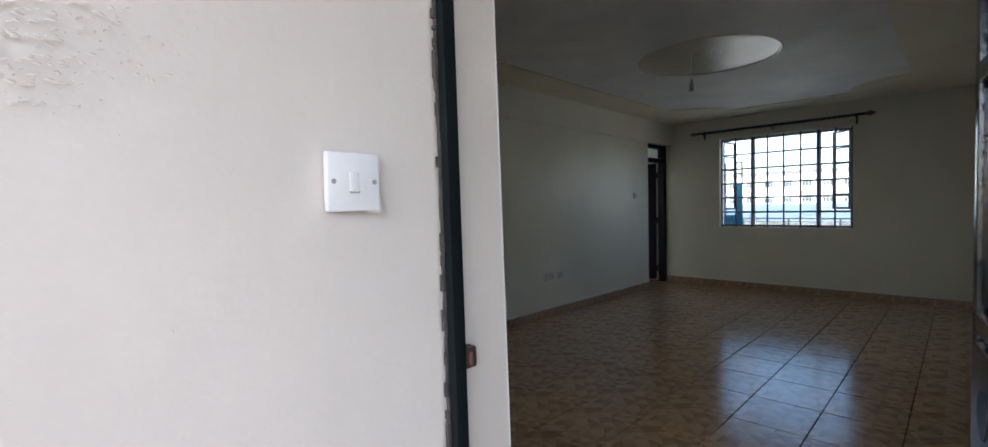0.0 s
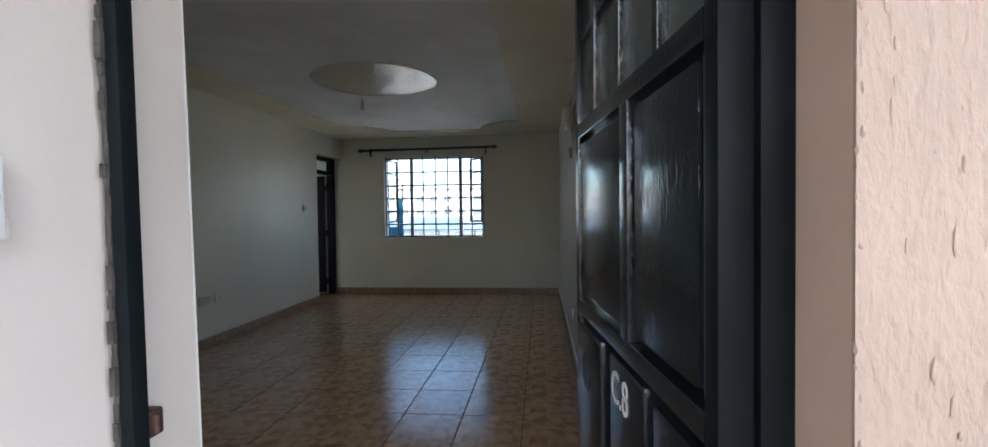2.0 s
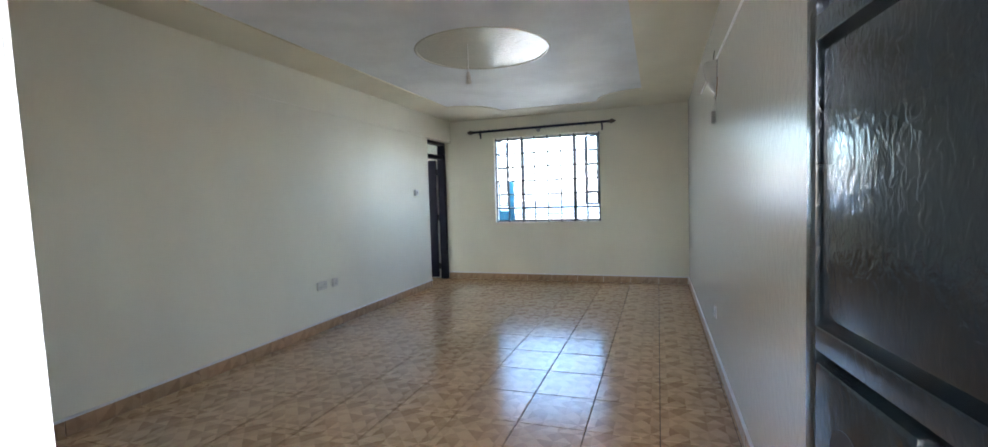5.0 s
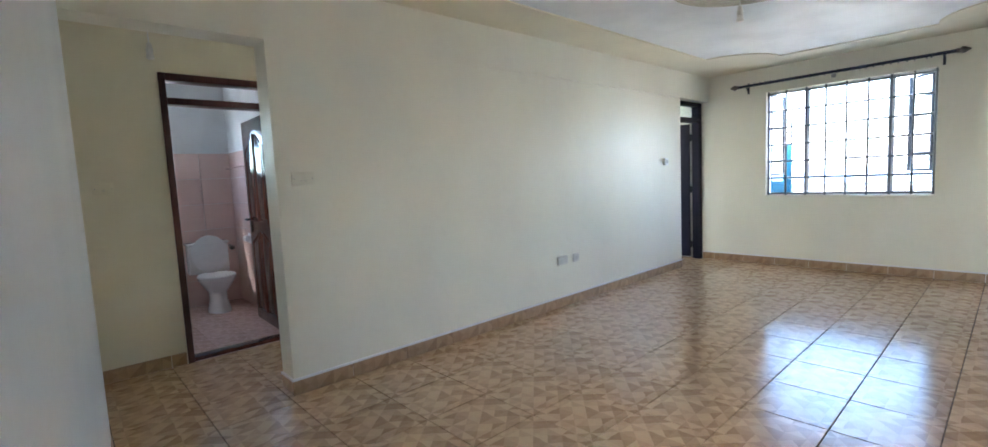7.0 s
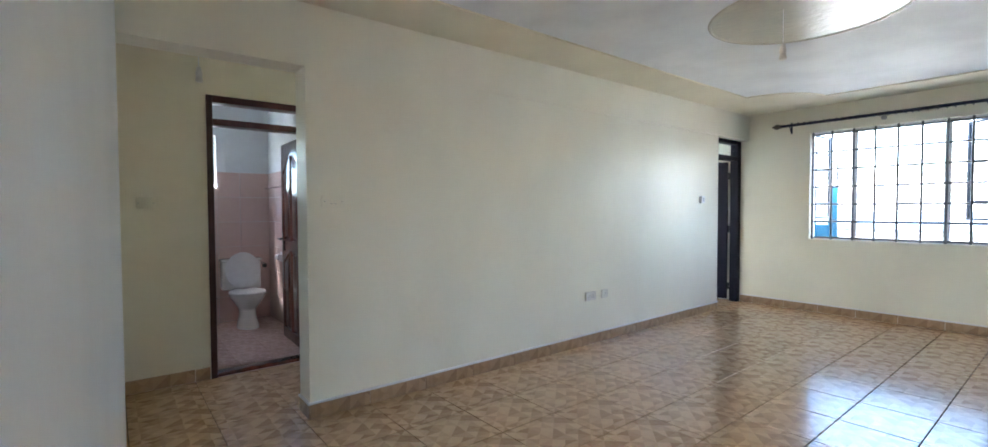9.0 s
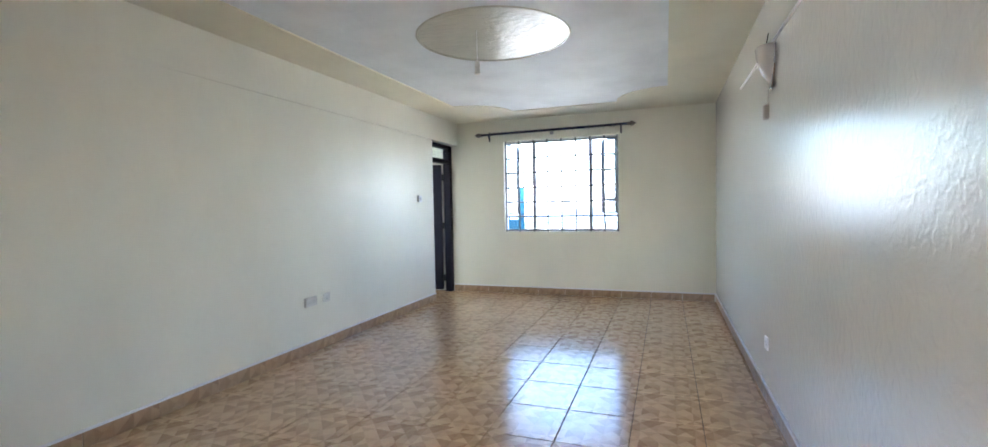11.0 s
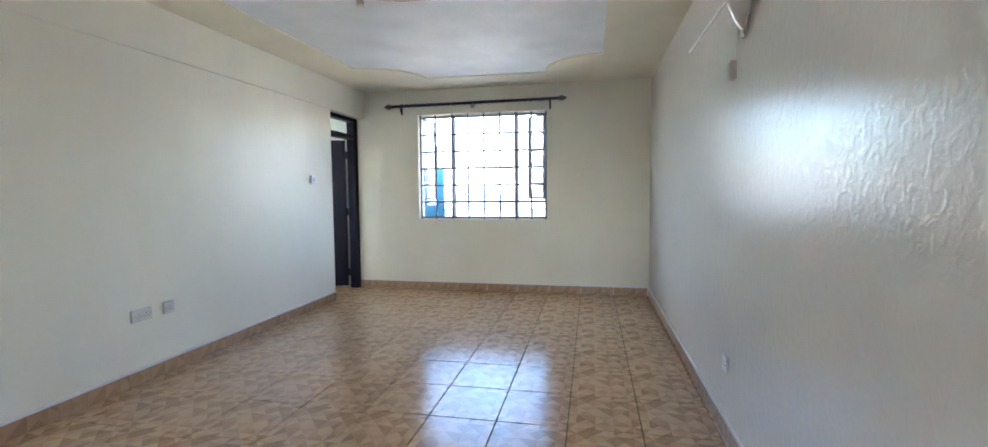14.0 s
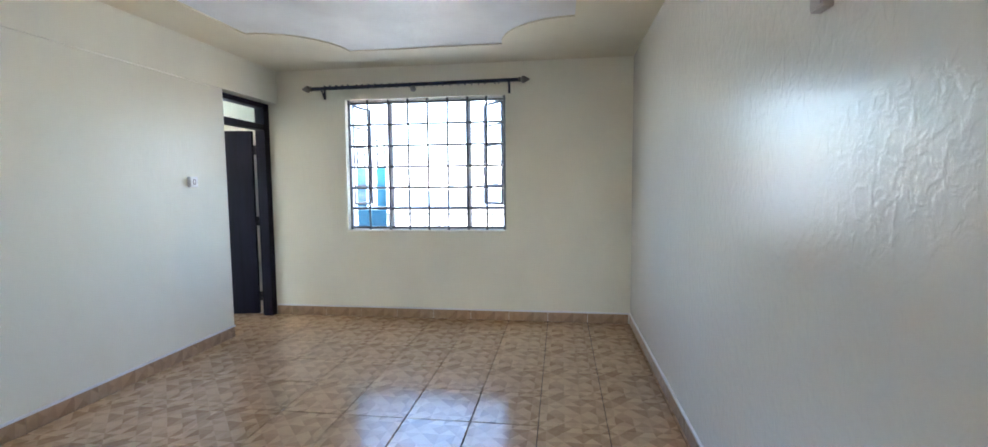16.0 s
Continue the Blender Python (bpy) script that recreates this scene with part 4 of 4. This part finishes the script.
def tile_piece(name, mat, sx, sy, parent, m, thick=0.012):
    """One glazed tile with a small rounded edge; alike sizes share a mesh."""
    key = (name, mat.name, round(sx, 3), round(sy, 3))
    if key not in SHARED:
        b = bmesh.new()
        e = 0.0025
        lo = [b.verts.new((x * sx / 2, y * sy / 2, -thick)) for x, y in ((-1, -1), (1, -1), (1, 1), (-1, 1))]
        mid = [b.verts.new((x * sx / 2, y * sy / 2, -e)) for x, y in ((-1, -1), (1, -1), (1, 1), (-1, 1))]
        top = [b.verts.new((x * (sx / 2 - e), y * (sy / 2 - e), 0)) for x, y in ((-1, -1), (1, -1), (1, 1), (-1, 1))]
        b.faces.new(top)
        for p, q in ((lo, mid), (mid, top)):
            for i in range(4):
                b.faces.new((p[i], p[(i + 1) % 4], q[(i + 1) % 4], q[i]))
        SHARED[key] = mesh_of(name, b, mat, False)
    o = new(name, SHARED[key])
    o.parent = parent
    o.matrix_basis = m
    return o


def lay(parent, name, mat, x0, x1, y0, y1, ox, oy, px, py, joint, place, rng):
    """Tiles of pitch px by py on the grid through (ox, oy), cut at the borders."""
    def cuts(a, b, o, p):
        k = math.floor((a - o) / p)
        out = []
        while o + k * p < b - 0.01:
            lo, hi = max(a, o + k * p), min(b, o + (k + 1) * p)
            if hi - lo > 0.012:
                out.append((lo + joint / 2, hi - joint / 2))
            k += 1
        return out
    for a, b in cuts(x0, x1, ox, px):
        for c, d in cuts(y0, y1, oy, py):
            tilt = Matrix.Rotation(rng.uniform(-0.0016, 0.0016), 4, "X") @ Matrix.Rotation(rng.uniform(-0.0016, 0.0016), 4, "Y")
            tile_piece(name, mat, b - a, d - c, parent, place((a + b) / 2, (c + d) / 2) @ tilt)


rng = random.Random(11)
flat = lambda x, y: Matrix.Translation((x, y, 0))
fl = tagged(new("floor"), "glossy beige-brown patterned ceramic floor tiles with dark joints", "floor", kind="structure")
lay(fl, "tile", FLOOR, 1.0, 1.3, 0.505, 1.30, 4.56, 1.738, 0.445, 0.406, 0.0045, flat, rng)
lay(fl, "tile", FLOOR, 1.3, X_WIN, Y_R, Y_L, 4.56, 1.738, 0.445, 0.406, 0.0045, flat, rng)
lay(fl, "tile", FLOOR, 1.425, 5.0, Y_L, Y_BATH, 4.56, 1.738, 0.445, 0.406, 0.0045, flat, rng)
lay(fl, "tile", FLOOR, 6.5, X_WIN, Y_L, 6.8, 4.56, 1.738, 0.445, 0.406, 0.0045, flat, rng)
lay(fl, "tile", PINKFLOOR, BX0, BX1, Y_BATH, BY1, BX0, Y_BATH, 0.30, 0.30, 0.004, flat, rng)

# skirting tiles stand 8 mm proud of the plaster
sk = tagged(new("baseboard"), "brown patterned skirting tiles with a pale grout line on top", "baseboard", kind="structure")
SH = 0.10
zc = SH / 2
lay(sk, "skirting_tile", SKIRT, CORNER, 7.715, 0, SH, 4.56, 0, 0.445, SH, 0.004, lambda x, z: pose(x, Y_L - 0.009, z, 90, 0, 0), rng)
lay(sk, "skirting_tile", SKIRT, 1.2, X_WIN, 0, SH, 4.56, 0, 0.445, SH, 0.004, lambda x, z: pose(x, Y_R + 0.009, z, 90, 0, 180), rng)
lay(sk, "skirting_tile", SKIRT, Y_R + 0.01, 4.35, 0, SH, 1.738, 0, 0.406, SH, 0.004, lambda y, z: pose(X_WIN - 0.009, y, z, 90, 0, -90), rng)
lay(sk, "skirting_tile", SKIRT, Y_L - 0.008, Y_L + 0.2, 0, SH, 1.738, 0, 0.406, SH, 0.004, lambda y, z: pose(CORNER - 0.009, y, z, 90, 0, -90), rng)
lay(sk, "skirting_tile", SKIRT, 1.43, 1.995, 0, SH, 4.56, 0, 0.445, SH, 0.004, lambda x, z: pose(x, Y_BATH - 0.009, z, 90, 0, 0), rng)
a = math.degrees(math.atan2(1.425 - 1.176, Y_L - 1.322))
for i in range(7):
    s = 0.2 + i * 0.43
    tile_piece("skirting_tile", SKIRT, 0.426, SH - 0.004, sk, pose(1.176 + s * math.sin(radians(a)), 1.322 + s * math.cos(radians(a)), zc, 0, 0, -a) @ pose(0.009, 0, 0, 90, 0, 90))
b = bmesh.new()
box(b, CORNER, Y_L - 0.013, SH - 0.002, 7.715, Y_L, SH + 0.013)
box(b, 1.2, Y_R, SH - 0.002, X_WIN, Y_R + 0.013, SH + 0.013)
box(b, X_WIN - 0.013, Y_R + 0.013, SH - 0.002, X_WIN, 4.35, SH + 0.013)
box(b, CORNER - 0.013, Y_L - 0.013, SH - 0.002, CORNER, Y_L + 0.2, SH + 0.013)
part("grout_line", b, WHITE, sk, "white grout along the top of the skirting")

pt = tagged(new("bathroom_wall_tiles"), "pale pink glazed wall tiles up to shoulder height", "wall tiles", kind="structure")
back = lambda x, z: pose(x, BY1 - 0.008, z, 90, 0, 0)
lay(pt, "wall_tile", PINK, BX0, BBX1, 0.0, BWZ0, BX1, 0, 0.33, 0.3017, 0.004, back, rng)
lay(pt, "wall_tile", PINK, BX0, BBX0, BWZ0, TILE_TOP, BX1, 0, 0.33, 0.3017, 0.004, back, rng)
lay(pt, "wall_tile", PINK, BBX1, BX1, 0.0, TILE_TOP, BX1, 0, 0.33, 0.3017, 0.004, back, rng)
lay(pt, "wall_tile", PINK, Y_BATH + 0.16, BY1, 0.0, TILE_TOP, BY1, 0, 0.33, 0.3017, 0.004, lambda y, z: pose(BX1 - 0.008, y, z, 90, 0, -90), rng)
lay(pt, "wall_tile", PINK, Y_BATH + 0.16, BY1, 0.0, TILE_TOP, BY1, 0, 0.33, 0.3017, 0.004, lambda y, z: pose(BX0 + 0.008, y, z, 90, 0, 90), rng)
